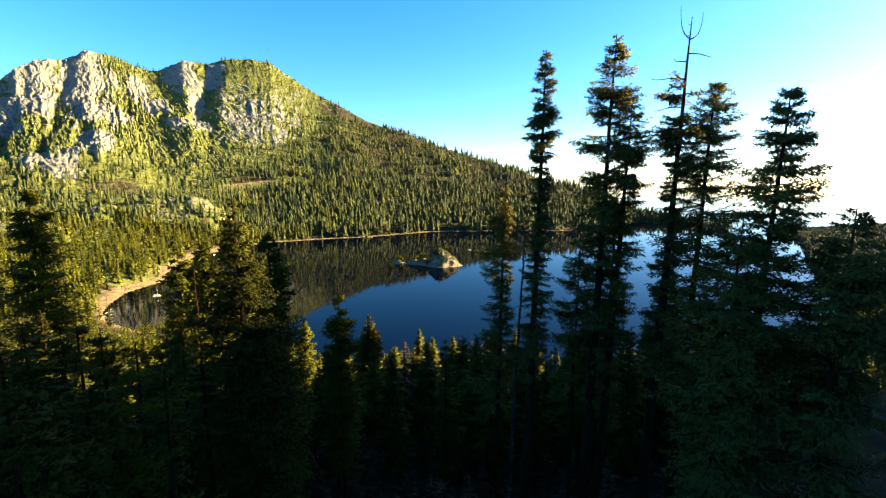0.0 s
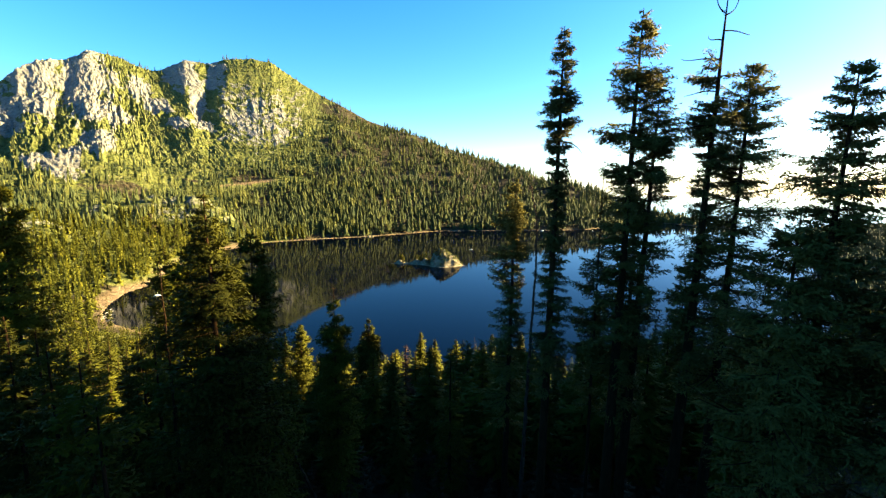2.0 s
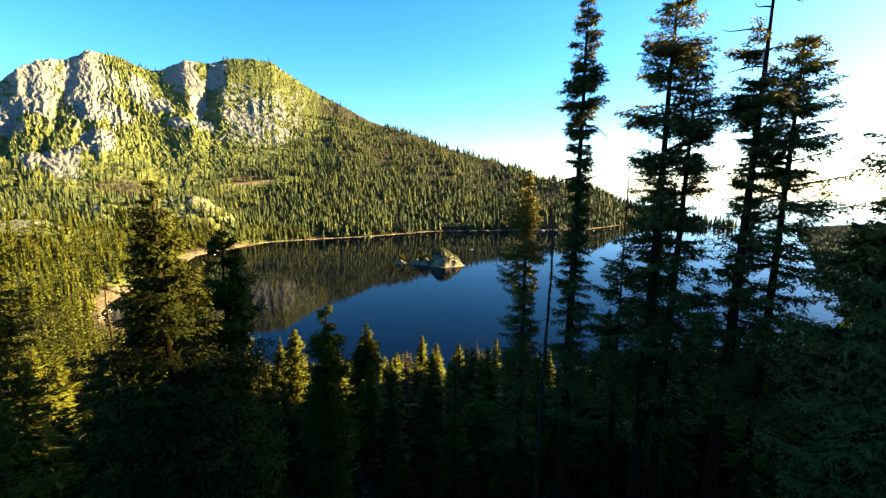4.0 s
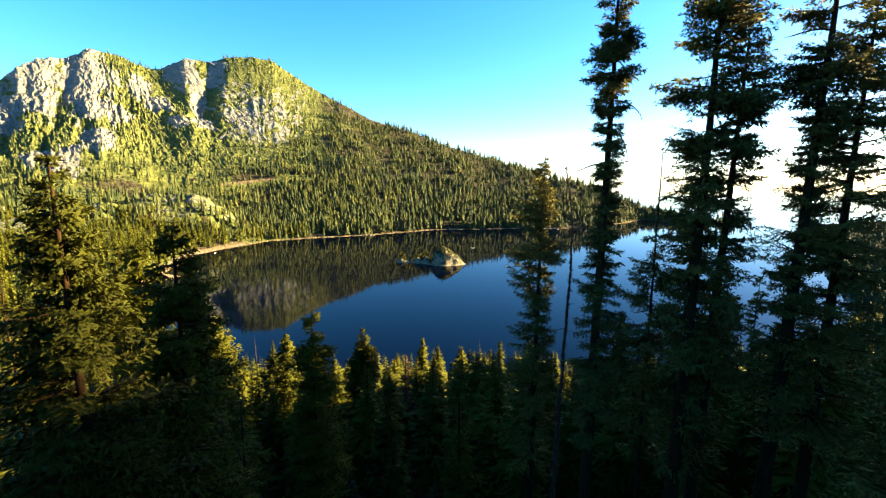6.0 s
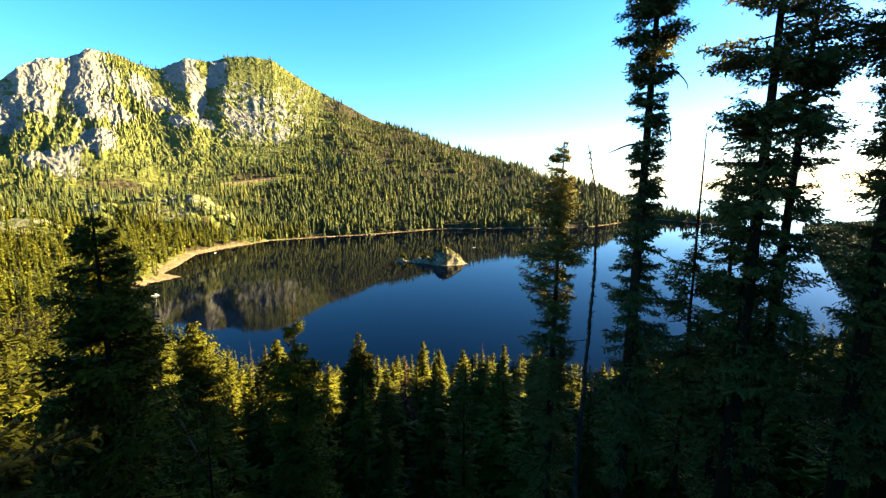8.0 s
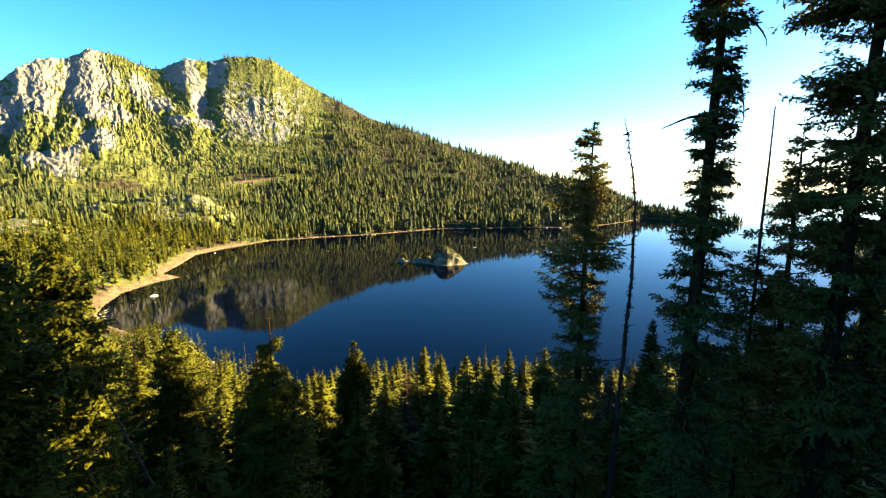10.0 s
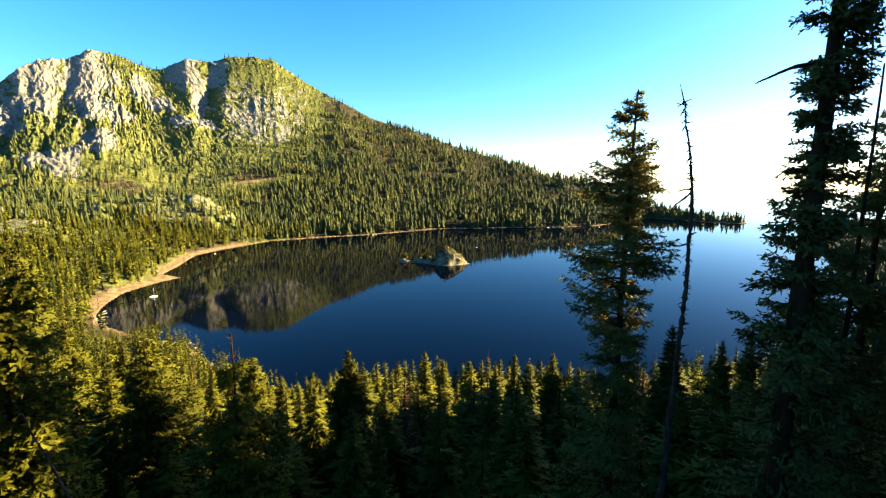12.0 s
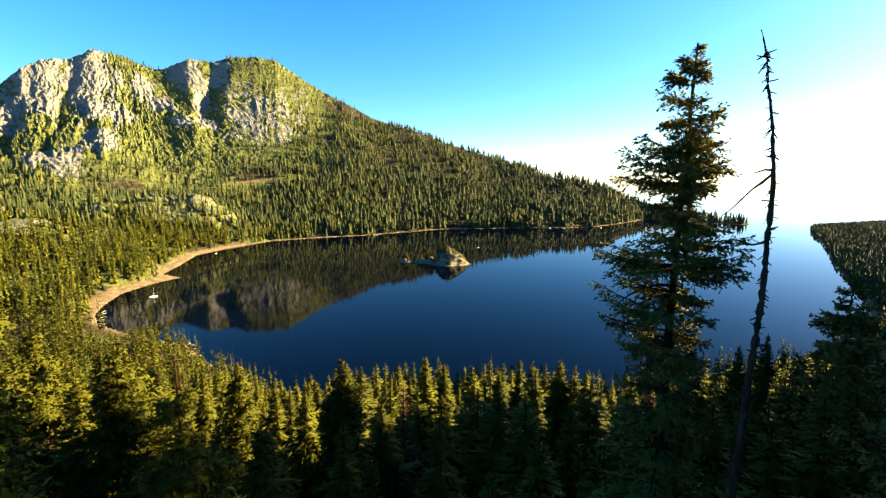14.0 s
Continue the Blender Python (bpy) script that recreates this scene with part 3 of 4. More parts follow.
# firs that stand out singly: top of the tree, share of bare stem, limbs, lean, dry top, crown radius by metres below the top, label
SINGLE = [
    (7.36, 12.8, 154.05, 0.30, 240, (0.012, 0), 0.0, [(0, 0.05), (0.4, 0.3), (1.0, 0.6), (2.0, 0.85), (3.0, 1.1), (3.8, 1.3), (4.4, 1.45), (4.9, 0.7), (5.4, 0.7), (6.0, 2.1), (7.2, 2.0), (7.8, 1.1), (8.4, 1.8), (9.2, 1.5), (10.5, 1.3), (13, 1.8), (30, 2.2)], "slender green fir with open drooping limbs beside a dead snag"),
    (9.1, 6.1, 164.1, 0.36, 350, (0.012, 0), 0.0, [(0, 0.1), (1.5, 0.7), (2.5, 0.9), (3.5, 0.55), (5, 1.1), (6.3, 1.7), (7.2, 1.0), (9, 0.65), (12, 0.65), (14, 0.75), (17, 1.1), (22, 1.4), (30, 1.6)], "tall narrow dark fir with dry broken lower limbs"),
    (14.4, 6.2, 165.3, 0.30, 240, (0.015, 0), 0.0, [(0, 0.1), (2, 1.1), (4, 1.6), (6, 2.1), (8, 2.5), (10, 2.1), (14, 2.1), (18, 1.9), (30, 2.2)], "tall dense dark fir standing close to a twin"),
    (16.1, 6.6, 160.8, 0.30, 180, (0.03, 0), 0.0, [(0, 0.2), (2, 1.3), (5, 1.8), (9, 2.1), (14, 2.0), (30, 2.2)], "dark fir twin leaning against its taller neighbour"),
    (13.6, 9.6, 154.2, 0.35, 90, (0.0, 0), 0.15, [(0, 0.1), (5, 0.9), (7, 1.3), (9, 1.8), (12, 2.2), (30, 2.4)], "thin fir with a dry bare spike for a top"),
    (19.8, 5.8, 166.4, 0.36, 190, (0.025, 0), 0.11, [(0, 0.3), (4, 0.9), (5.5, 1.9), (8, 1.6), (9, 2.0), (11, 1.2), (14, 0.9), (17, 1.1), (22, 1.5), (40, 2.0)], "tall old fir with a forked dead top"),
    (22.5, 6.6, 162.0, 0.28, 230, (0.02, 0), 0.0, [(0, 0.2), (1.5, 1.5), (4, 2.3), (5, 1.9), (8, 3.1), (12, 3.5), (16, 3.4), (35, 3.8)], "bushy sunlit fir beside the dead-topped one"),
    (20.2, -4.1, 159.3, 0.30, 180, (0.03, 0), 0.0, [(0, 0.3), (1.5, 1.0), (3, 1.2), (4.8, 2.1), (6.5, 2.8), (7.5, 2.0), (8.5, 1.3), (11, 2.4), (30, 3.2)], "loose pine-like fir in backlight"),
    (18.4, -4.0, 152.6, 0.20, 190, (0.02, 0), 0.0, [(0, 0.2), (3, 2.0), (7, 3.2), (25, 4.0)], "broad dark fir in the shade"),
    (22.0, -7.0, 153.0, 0.20, 170, (0.02, 0), 0.0, [(0, 0.2), (2, 1.5), (5, 2.6), (25, 3.6)], "small dark fir at the edge of the slope"),
    (-9.8, -5.6, 153.1, 0.22, 200, (-0.02, 0), 0.0, [(0, 0.1), (1.5, 0.6), (3, 1.0), (5, 1.7), (8, 2.5), (25, 3.2)], "dark fir with a pale sunlit stem"),
    (-10.3, 0.2, 150.7, 0.20, 210, (0.0, 0), 0.0, [(0, 0.1), (1.5, 0.8), (4, 1.6), (8, 2.3), (25, 3.0)], "dense dark fir on the slope"),
    (-8.3, 11.6, 144.8, 0.22, 190, (0.0, 0), 0.05, [(0, 0.1), (2, 0.6), (3.5, 1.1), (6, 1.7), (10, 2.2), (25, 2.8)], "dark fir with a thin dry leader"),
    (-42.6, 19.0, 153.2, 0.18, 210, (0.0, 0), 0.0, [(0, 0.2), (3, 1.6), (6, 2.4), (12, 3.6), (35, 4.4)], "big dark fir with sunlit limb tips"),
    (-32.7, 28.1, 145.8, 0.18, 200, (0.0, 0), 0.0, [(0, 0.2), (3, 1.4), (6, 2.2), (12, 3.0), (35, 3.6)], "yellow-green fir standing in early sun"),
    (-24.0, 18.0, 147.6, 0.20, 220, (0.0, 0), 0.0, [(0, 0.2), (3, 1.5), (6, 2.4), (12, 3.5), (35, 4.0)], "large sunlit fir with yellow-green boughs"),
    (-25.8, 31.9, 136.9, 0.16, 260, (0.0, 0), 0.0, [(0, 0.2), (2, 1.3), (4.2, 2.7), (8, 3.4), (35, 3.8)], "sunlit fir with dense green limbs"),
    (-38.0, 38.0, 136.5, 0.18, 200, (0.0, 0), 0.0, [(0, 0.2), (3, 1.5), (6, 2.4), (12, 3.4), (35, 4.0)], "tall sunlit fir at the wood's edge"),
    (-9.5, 37.7, 133.5, 0.20, 190, (0.0, 0), 0.0, [(0, 0.2), (3, 1.2), (6, 2.0), (10, 2.8), (35, 3.2)], "pointed fir with a sunlit tip"),
    (-20.5, 40.4, 132.0, 0.20, 170, (0.0, 0), 0.0, [(0, 0.2), (3, 1.2), (6, 1.8), (10, 2.4), (35, 3.0)], "narrow pointed fir with a sunlit tip"),
    (52.0, 52.0, 137.5, 0.35, 100, (0.02, 0), 0.0, [(0, 0.2), (3, 1.4), (5, 1.8), (10, 1.2), (35, 2.0)], "thin open young fir above the water"),
    (18.2, 13.7, 153.9, 0.25, 170, (0.0, 0), 0.0, [(0, 0.1), (1, 0.5), (2.5, 0.85), (5, 1.2), (9, 1.7), (30, 2.0)], "slim dark fir beside a dry pole"),
    (37.0, 38.0, 141.5, 0.20, 180, (0.0, 0), 0.0, [(0, 0.2), (3, 1.8), (6, 2.6), (12, 3.4), (35, 4.0)], "dark fir in the shade of the slope"),
]
# dry limbs of single trees: metres below the top, side, reach, rise of the tip
DRY_LIMBS = {1: [(7.6, 1, 1.8, -0.9), (9.1, 1, 1.2, -1.9), (7.7, -1, 1.2, -0.1), (10.8, -1, 1.5, -0.4), (12.5, 1, 1.3, -0.7)],
             5: [(1.5, -1, 0.75, 2.3), (1.6, 1, 1.0, 2.0), (2.6, 1, 2.2, -0.1), (4.4, -1, 2.4, 0.1), (6.5, -1, 2.0, -0.3), (3.2, -1, 0.9, 0.3), (8.8, -1, 2.1, -0.2)],
             2: [(9.0, 1, 3.0, -0.5)], 0: [(7.4, -1, 1.6, -0.8)]}
for n, (x, y, top, base, limbs, lean, dry, outline, label) in enumerate(SINGLE):
    twigs, blade = (18, 0.115) if n == 0 else (15, 0.125) if n == 1 else (14, 0.165) if y < 14 and x < 25 else (10, 0.30)
    foot = ground_at(x - lean[0] * 30, y) - 0.4
    # sunlit firs on the left take WOOD_FIR, shaded ones on the right FIR
    tree = make_tree("fir_tree", label, "firs in the foreground", needles=WOOD_FIR if x < 0 else FIR, seed=100 + n, tall=top - foot, base=base, spread=max(o[1] for o in outline),
                     branches=int(limbs * (1.1 if n == 0 else 1.5 if blade < 0.25 and x < 0 else 1.45 if y < 0 else 1.2)), lean=lean, bare_top=dry, twigs=twigs, blade=blade, extra=DRY_LIMBS.get(n, ()), full=0.86 if n == 0 else 0.74 if blade < 0.25 else 0.95, lop=0.28 if n == 0 else 0.0, pads=2 if n < 2 or blade > 0.25 else 3, thick=0.009 if n in (4, 12) else 0.019 if n < 2 else 0.022 if y < 11 and x > 5 else 0.02, outline=outline)
    tree.location = (x, y, foot)


# dead trees: place, height of the tip, thickness, offsets of the stem, group of dry limbs
def snag(seed, tall, thick, bend, limbs, stubs):
    rng = np.random.default_rng(seed)
    k = np.linspace(0, 1, 260)
    line = np.stack([np.interp(k, [b[0] for b in bend], [b[1] for b in bend]) + 0.02 * np.sin(60 * k) + rng.normal(0, 0.008, 260), np.cumsum(rng.normal(0, 0.006, 260)), tall * k], -1)
    stem = tube(line, thick * (0.05 + 0.95 * (1 - k) ** 0.75) * (1 + 0.17 * rng.normal(0, 1, 260)), 8)
    ss = np.linspace(0, 1, 6)
    twigs = []
    for h, a, ln, fall in limbs:
        p = np.array([np.interp(h, k, line[:, c]) for c in range(3)])
        q = p + ln * np.stack([np.cos(a) * ss, np.sin(a) * ss, fall * ss + 0.03 * np.sin(9 * ss + h * 40)], -1)
        twigs.append(tube(q, (0.026 + 0.012 * ln) * (1 - 0.7 * ss) * rng.uniform(0.75, 1.2, 6), 4))
    for _ in range(stubs):
        h, a, ln = rng.uniform(0.3, 0.985), rng.random() * 6.283, 0.03 + 0.95 * thick * (1 - h) ** 0.75 + rng.exponential(0.045)
        p = np.array([np.interp(h, k, line[:, c]) for c in range(3)])
        twigs.append(tube(p + ln * np.stack([np.cos(a) * ss, np.sin(a) * ss, rng.uniform(-1.2, 0.4) * ss], -1), rng.uniform(0.012, 0.036) * (1 - 0.45 * ss), 3))
    return stem, joined(twigs)


SNAGS = [
    (8.57, 11.2, 153.9, 0.22, [(0, -0.4), (0.5, 0.0), (0.63, 0.15), (0.73, 0.28), (0.80, 0.33), (0.86, 0.27), (0.89, 0.22), (0.92, 0.13), (0.945, -0.05), (0.955, -0.17), (0.97, -0.22), (0.985, -0.33), (1, -0.46)],
     [(0.885, 2.9, 1.15, -1.05), (0.825, 3.0, 0.9, -0.15), (0.888, 3.2, 0.6, -0.15), (0.65, 2.9, 0.9, -0.2), (0.7, 0.3, 0.5, 0.2)], "tall dead snag with peeling bark and broken limbs"),
    (-12.9, -4.3, 149.8, 0.13, [(0, 0.3), (1, 0)], [(0.7, 0.4, 0.8, -0.2), (0.8, 2.0, 0.6, 0.1)], "thin dead pole among the firs"),
    (-17.5, 12.0, 141.9, 0.16, [(0, 8.0), (1, 0)], [(0.8, 2.0, 1.0, -0.3)], "leaning dead trunk stripped of bark"),
    (-12.5, 92.0, 101.0, 0.22, [(0, 0.3), (1, 0)], [(0.8, 2.0, 1.0, -0.3)], "grey standing dead trunk"),
    (12.0, 105.0, 107.6, 0.24, [(0, -0.5), (0.8, 0.2), (1, 0)], [(0.85, 1.0, 1.2, 0.3), (0.9, 3.0, 1.0, 0.2)], "pale dead trunk with a crooked top"),
    (-55.0, 88.0, 113.5, 0.24, [(0, 0.5), (1, 0)], [(0.85, 1.0, 1.2, 0.3), (0.7, 3.0, 1.0, 0.2)], "bleached dead tree above the shore"),
    (-50.0, 99.0, 110.5, 0.2, [(0, 0.5), (1, 0)], [(0.85, 1.0, 1.2, 0.3)], "bleached dead tree above the shore"),
]
for n, (x, y, top, thick, bend, limbs, label) in enumerate(SNAGS):
    foot = ground_at(x, y) - 0.4
    stem, twigs = snag(700 + n, top - foot, thick, bend, limbs, 420 if n == 0 else 40)
    root = tagged(new("dead_tree"), label, "dead tree", "dead trees on the slope")
    root.location = (x, y, foot)
    for part_name, data in (("trunk", stem), ("limb_set", twigs)):
        ob = new(part_name, mesh_of(part_name, *data, BARK if n == 1 else DEADWOOD, True))
        ob.parent = root
        if part_name == "limb_set":
            tagged(ob, kind="stuff")


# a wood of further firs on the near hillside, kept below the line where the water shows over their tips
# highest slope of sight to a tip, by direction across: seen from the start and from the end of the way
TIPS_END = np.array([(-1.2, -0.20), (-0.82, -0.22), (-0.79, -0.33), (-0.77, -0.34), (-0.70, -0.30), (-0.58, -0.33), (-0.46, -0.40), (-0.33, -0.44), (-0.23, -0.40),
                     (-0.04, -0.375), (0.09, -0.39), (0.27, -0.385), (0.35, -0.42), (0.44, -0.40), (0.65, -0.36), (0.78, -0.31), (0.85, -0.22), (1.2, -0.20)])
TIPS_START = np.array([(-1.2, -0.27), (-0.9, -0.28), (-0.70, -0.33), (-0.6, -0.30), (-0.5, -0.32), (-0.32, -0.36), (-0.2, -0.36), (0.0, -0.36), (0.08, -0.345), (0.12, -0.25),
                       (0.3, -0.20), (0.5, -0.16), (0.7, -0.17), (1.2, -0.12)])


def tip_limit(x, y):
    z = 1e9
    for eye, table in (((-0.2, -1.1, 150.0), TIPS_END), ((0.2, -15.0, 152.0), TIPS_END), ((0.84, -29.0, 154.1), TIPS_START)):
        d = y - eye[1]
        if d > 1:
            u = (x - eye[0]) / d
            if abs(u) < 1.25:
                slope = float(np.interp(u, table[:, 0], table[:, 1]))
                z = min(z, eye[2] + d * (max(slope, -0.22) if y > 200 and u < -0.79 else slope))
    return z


rng = np.random.default_rng(5)
KINDS = []
for near_kind, (branches, twigs, blade) in enumerate(((110, 9, 0.26), (60, 2, 0.5), (40, 2, 0.6))):
    for n in range(5):
        KINDS.append(make_tree("fir_tree", ("shaded mountain fir close below the viewpoint", "green mountain fir in a dense hillside wood", "sunlit mountain fir above the lake shore")[near_kind],
                               "firs of the hillside wood", needles=DRY if n == 4 and near_kind == 2 else WOOD_FIR, seed=300 + n + 20 * near_kind, tall=22.0, base=0.10 + 0.03 * (n % 3), pads=3 if near_kind < 2 else 1, whorl=0.95, taper=0.78,
                               spread=3.1 + 0.3 * (n % 4), branches=branches, twigs=twigs, blade=blade, thick=0.02, fine=False, full=0.7, light=(None, (190, 7), (130, 4))[near_kind]))
# the belt of larger firs above the shore: top of the tree, radius of its crown
BELT = [(-37.7, 45.0, 131.8, 4.2), (-29.2, 58.0, 124.6, 3.4), (-27.4, 66.0, 118.2, 3.0), (-15.2, 64.0, 122.2, 4.0), (-24.3, 72.0, 113.0, 3.2), (-8.8, 75.0, 114.3, 3.2),
        (-3.1, 70.0, 120.7, 3.3), (0.1, 78.0, 116.1, 3.2), (5.0, 74.0, 117.5, 3.1), (11.4, 85.0, 111.6, 3.2), (13.2, 72.0, 119.4, 3.1), (18.6, 66.0, 122.0, 3.6), (25.9, 75.0, 115.6, 3.2),
        (36.6, 80.0, 112.3, 3.2), (27.5, 46.0, 133.7, 3.4), (49.8, 70.0, 122.8, 3.5), (62.0, 80.0, 121.3, 3.5), (-48.4, 70.0, 119.3, 3.3), (-44.5, 76.0, 115.0, 3.1)]
MODELS = [make_tree("fir_tree", "broad sunlit fir in the belt above the shore", "firs in the belt above the shore", needles=WOOD_FIR, seed=360 + n, tall=22.0, base=0.12, spread=3.4, branches=60, twigs=2,
                    blade=0.5, thick=0.02, fine=False, light=(300, 8)) for n in range(4)]
for n, (x, y, top, wide) in enumerate(BELT):
    foot = ground_at(x, y) - 0.3
    m = pose(x, y, foot, 0, 0, rng.uniform(0, 360))
    tree = copy_thing(MODELS[n % 4], m) if n > 3 else MODELS[n]
    tree.matrix_basis = m
    tree.scale = (wide / 3.4 * 1.15, wide / 3.4 * 1.15, (top - foot) / 22.0)
placed = [(s[0], s[1]) for s in SINGLE + BELT]
wood = []
# tries, stretch of the hillside, least room between stems, and how far the tips stay below the line
for tries, x0, x1, y0, y1, room, slack in ((420, -34, -9, -22, 12, 4.0, 0.8), (900, -32, 32, 13, 62, 5.2, 2.6), (2600, -1.1, 1.1, 25, 120, 7.0, 6.5), (4200, -1.1, 1.1, 60, 205, 8.6, 8.5)):
    for _ in range(tries):
        x, y = rng.uniform(x0, x1), rng.uniform(y0, y1)
        if y1 > 100:
            x *= y + 20
        if (abs(x) < 5 and y < 7) or min((x - a) ** 2 + (y - b) ** 2 for a, b in placed) < room ** 2:
            continue
        z, rock, sand, brush, s, t = height(np.array([x]), np.array([y]))
        if s[0] < 5:
            continue
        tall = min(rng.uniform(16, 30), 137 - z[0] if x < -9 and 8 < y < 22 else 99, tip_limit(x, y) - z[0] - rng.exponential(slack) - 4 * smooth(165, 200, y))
        if tall < (6 if y < 45 else 10):
            continue
        placed.append((x, y))
        wood.append((x, y, z[0] - 0.3, tall))
wood.sort(key=lambda w: math.hypot(w[0], w[1] + 15))
fresh = set(range(15))
for n, (x, y, z, tall) in enumerate(wood[:300]):
    ring = 0 if n < 26 else 1 if n < 74 else 2
    pick = 5 * ring + (n % 5 if ring < 2 or n % 43 == 4 or n < 91 else n % 4)
    m = pose(x, y, z, 0, 0, rng.uniform(0, 360))
    sc = tall / 22.0
    wide = min(1.1, max(0.7, sc ** 0.5)) * rng.uniform(0.85, 1.15) * (1.0 if n < 40 else 1.35)
    if pick in fresh:
        fresh.discard(pick)
        ob = KINDS[pick]
        ob.matrix_basis = m
    else:
        ob = copy_thing(KINDS[pick], m)
    ob.scale = (wide, wide, sc)


# ---------------------------------------------------------------- woods too large to count
def firs(rng, x, y, z, tall, wide, boughs):
    """Many firs at once: drooping boughs all round a slim core."""
    n, B = len(x), boughs
    h = 0.06 + 0.92 * (np.arange(B)[None] + rng.random((n, B))) / B
    a = rng.random((n, B)) * 2 * np.pi
    lump = rng.uniform(0.8, 1.2, (n, 1))
    L = 1.2 * wide[:, None] * (1.0 - h) ** 0.95 * rng.uniform(0.55, 1.4, (n, B)) * lump + 0.15
    out = np.stack([np.cos(a), np.sin(a), 0 * a], -1)
    side = np.stack([-np.sin(a), np.cos(a), 0 * a], -1) + np.stack([0 * a, 0 * a, rng.normal(0, 0.5, (n, B))], -1)
    root = np.stack([x[:, None] + 0 * h, y[:, None] + 0 * h, z[:, None] + tall[:, None] * h], -1)
    fall = np.interp(h, [0, 0.6, 1], [-0.45, -0.25, 0.6]) + rng.normal(0, 0.15, (n, B))
    up = np.array([0, 0, 1.0])
    half = (0.22 * L + 0.45 * tall[:, None] / B)[..., None]
    mid = root + out * (0.5 * L)[..., None] + up * (0.5 * L * fall)[..., None]
    tip = root + out * L[..., None] + up * (L * fall + 0.05 * L)[..., None]
    apex = root + up * (0.9 * tall[:, None] / B)[..., None]
    v = np.stack([apex, mid - side * half, tip, mid + side * half], -2).reshape(-1, 3)
    # core
    c = np.arange(3) * 2 * np.pi / 3
    foot = np.stack([x[:, None] + 0.32 * wide[:, None] * np.cos(c), y[:, None] + 0.32 * wide[:, None] * np.sin(c), z[:, None] + 0.05 * tall[:, None] + 0 * c], -1)
    top = np.repeat(np.stack([x, y, z + tall], -1)[:, None], 3, 1)
    nxt = np.roll(foot, -1, 1)
    low = 0.5 * (foot + nxt)
    core = np.stack([foot, low, nxt, top], -2).reshape(-1, 3)
    tone = 0.08 + 0.92 * rng.random(n)
    v = np.concatenate([v, core])
    facing = unit(out + np.array([0, 0, 0.45]) + rng.normal(0, 0.25, out.shape)).reshape(-1, 3)
    wall = np.stack([np.cos(c + 1.05), np.sin(c + 1.05), 0.2 + 0 * c], -1)
    facing = np.concatenate([np.repeat(facing, 4, 0), np.tile(np.repeat(unit(wall), 4, 0), (n, 1))])
    return v, np.arange(len(v)).reshape(-1, 4), np.concatenate([np.repeat(tone, B * 4), np.repeat(tone, 12)]), facing


def spires(rng, x, y, z, tall, wide, tiers, points):
    """Many far firs at once: pointed skirts of boughs, one over the other."""
    n, T, P = len(x), tiers, points
    k = np.arange(T) / T
    rad = wide[:, None] * (1 - k)[None] ** 0.9 * rng.uniform(0.85, 1.15, (n, T))
    ztop = z[:, None] + tall[:, None] * np.clip(0.08 + 0.92 * (k + 1.45 / T), 0, 1)[None]
    zlow = z[:, None] + tall[:, None] * (0.08 + 0.92 * k)[None]
    a = (np.arange(P)[None, None] + rng.random((n, T, 1))) * 2 * np.pi / P
    rr = rad[..., None] * rng.uniform(0.7, 1.3, (n, T, P))
    zl = zlow[..., None] + rng.normal(0, 0.16, (n, T, P)) * tall[:, None, None] / T
    cx, cy = x[:, None, None], y[:, None, None]
    rim = np.stack([cx + rr * np.cos(a), cy + rr * np.sin(a), zl], -1)
    apex = np.stack(np.broadcast_arrays(cx, cy, ztop[..., None] + 0 * a), -1)
    nxt = np.roll(rim, -1, 2)
    mid = 0.5 * (rim + nxt)
    mid[..., :2] = 0.78 * mid[..., :2] + 0.22 * np.stack(np.broadcast_arrays(cx, cy, 0 * a), -1)[..., :2]
    mid[..., 2] += 0.25 * tall[:, None, None] / T
    v = np.stack([apex, rim, mid, nxt], -2).reshape(-1, 3)
    return v, np.arange(len(v)).reshape(-1, 4), np.repeat(np.clip(0.65 * rng.random(n) + 0.9 * (fbm(x / 90, y / 90, 3, 93) - 0.42), 0, 1), T * P * 4)


def stand(rng, kinds, x, y, z, tall, wide):
    """Many firs at once, each a turned and stretched copy of one of some crowns 22 m high."""
    parts = []
    pick = rng.integers(0, len(kinds), len(x))
    turn = rng.uniform(0, 2 * np.pi, len(x))
    tone = 0.05 + 0.85 * rng.random(len(x))
    for k, (v, f, nrm) in enumerate(kinds):
        i = np.flatnonzero(pick == k)
        c, sn = np.cos(turn[i])[:, None], np.sin(turn[i])[:, None]
        w, h = (wide[i] * (tall[i] / 22) ** 0.6)[:, None], (tall[i] / 22)[:, None]
        p = np.stack([x[i][:, None] + w * (c * v[:, 0] - sn * v[:, 1]), y[i][:, None] + w * (sn * v[:, 0] + c * v[:, 1]), z[i][:, None] + h * v[:, 2]], -1)
        q = np.stack([c * nrm[:, 0] - sn * nrm[:, 1], sn * nrm[:, 0] + c * nrm[:, 1], nrm[:, 2] + 0 * c], -1)
        parts.append((p.reshape(-1, 3), (f[None] + (np.arange(len(i)) * len(v))[:, None, None]).reshape(-1, 3), np.repeat(tone[i], len(v)), q.reshape(-1, 3)))
    return (*joined([p[:2] for p in parts]), np.concatenate([p[2] for p in parts]), np.concatenate([p[3] for p in parts]))


def scatter(rng, count, az0, az1, r0, r1):
    az = np.radians(rng.uniform(az0, az1, count))
    r = np.sqrt(rng.uniform(r0 * r0, r1 * r1, count))
    return r * np.sin(az), r * np.cos(az)


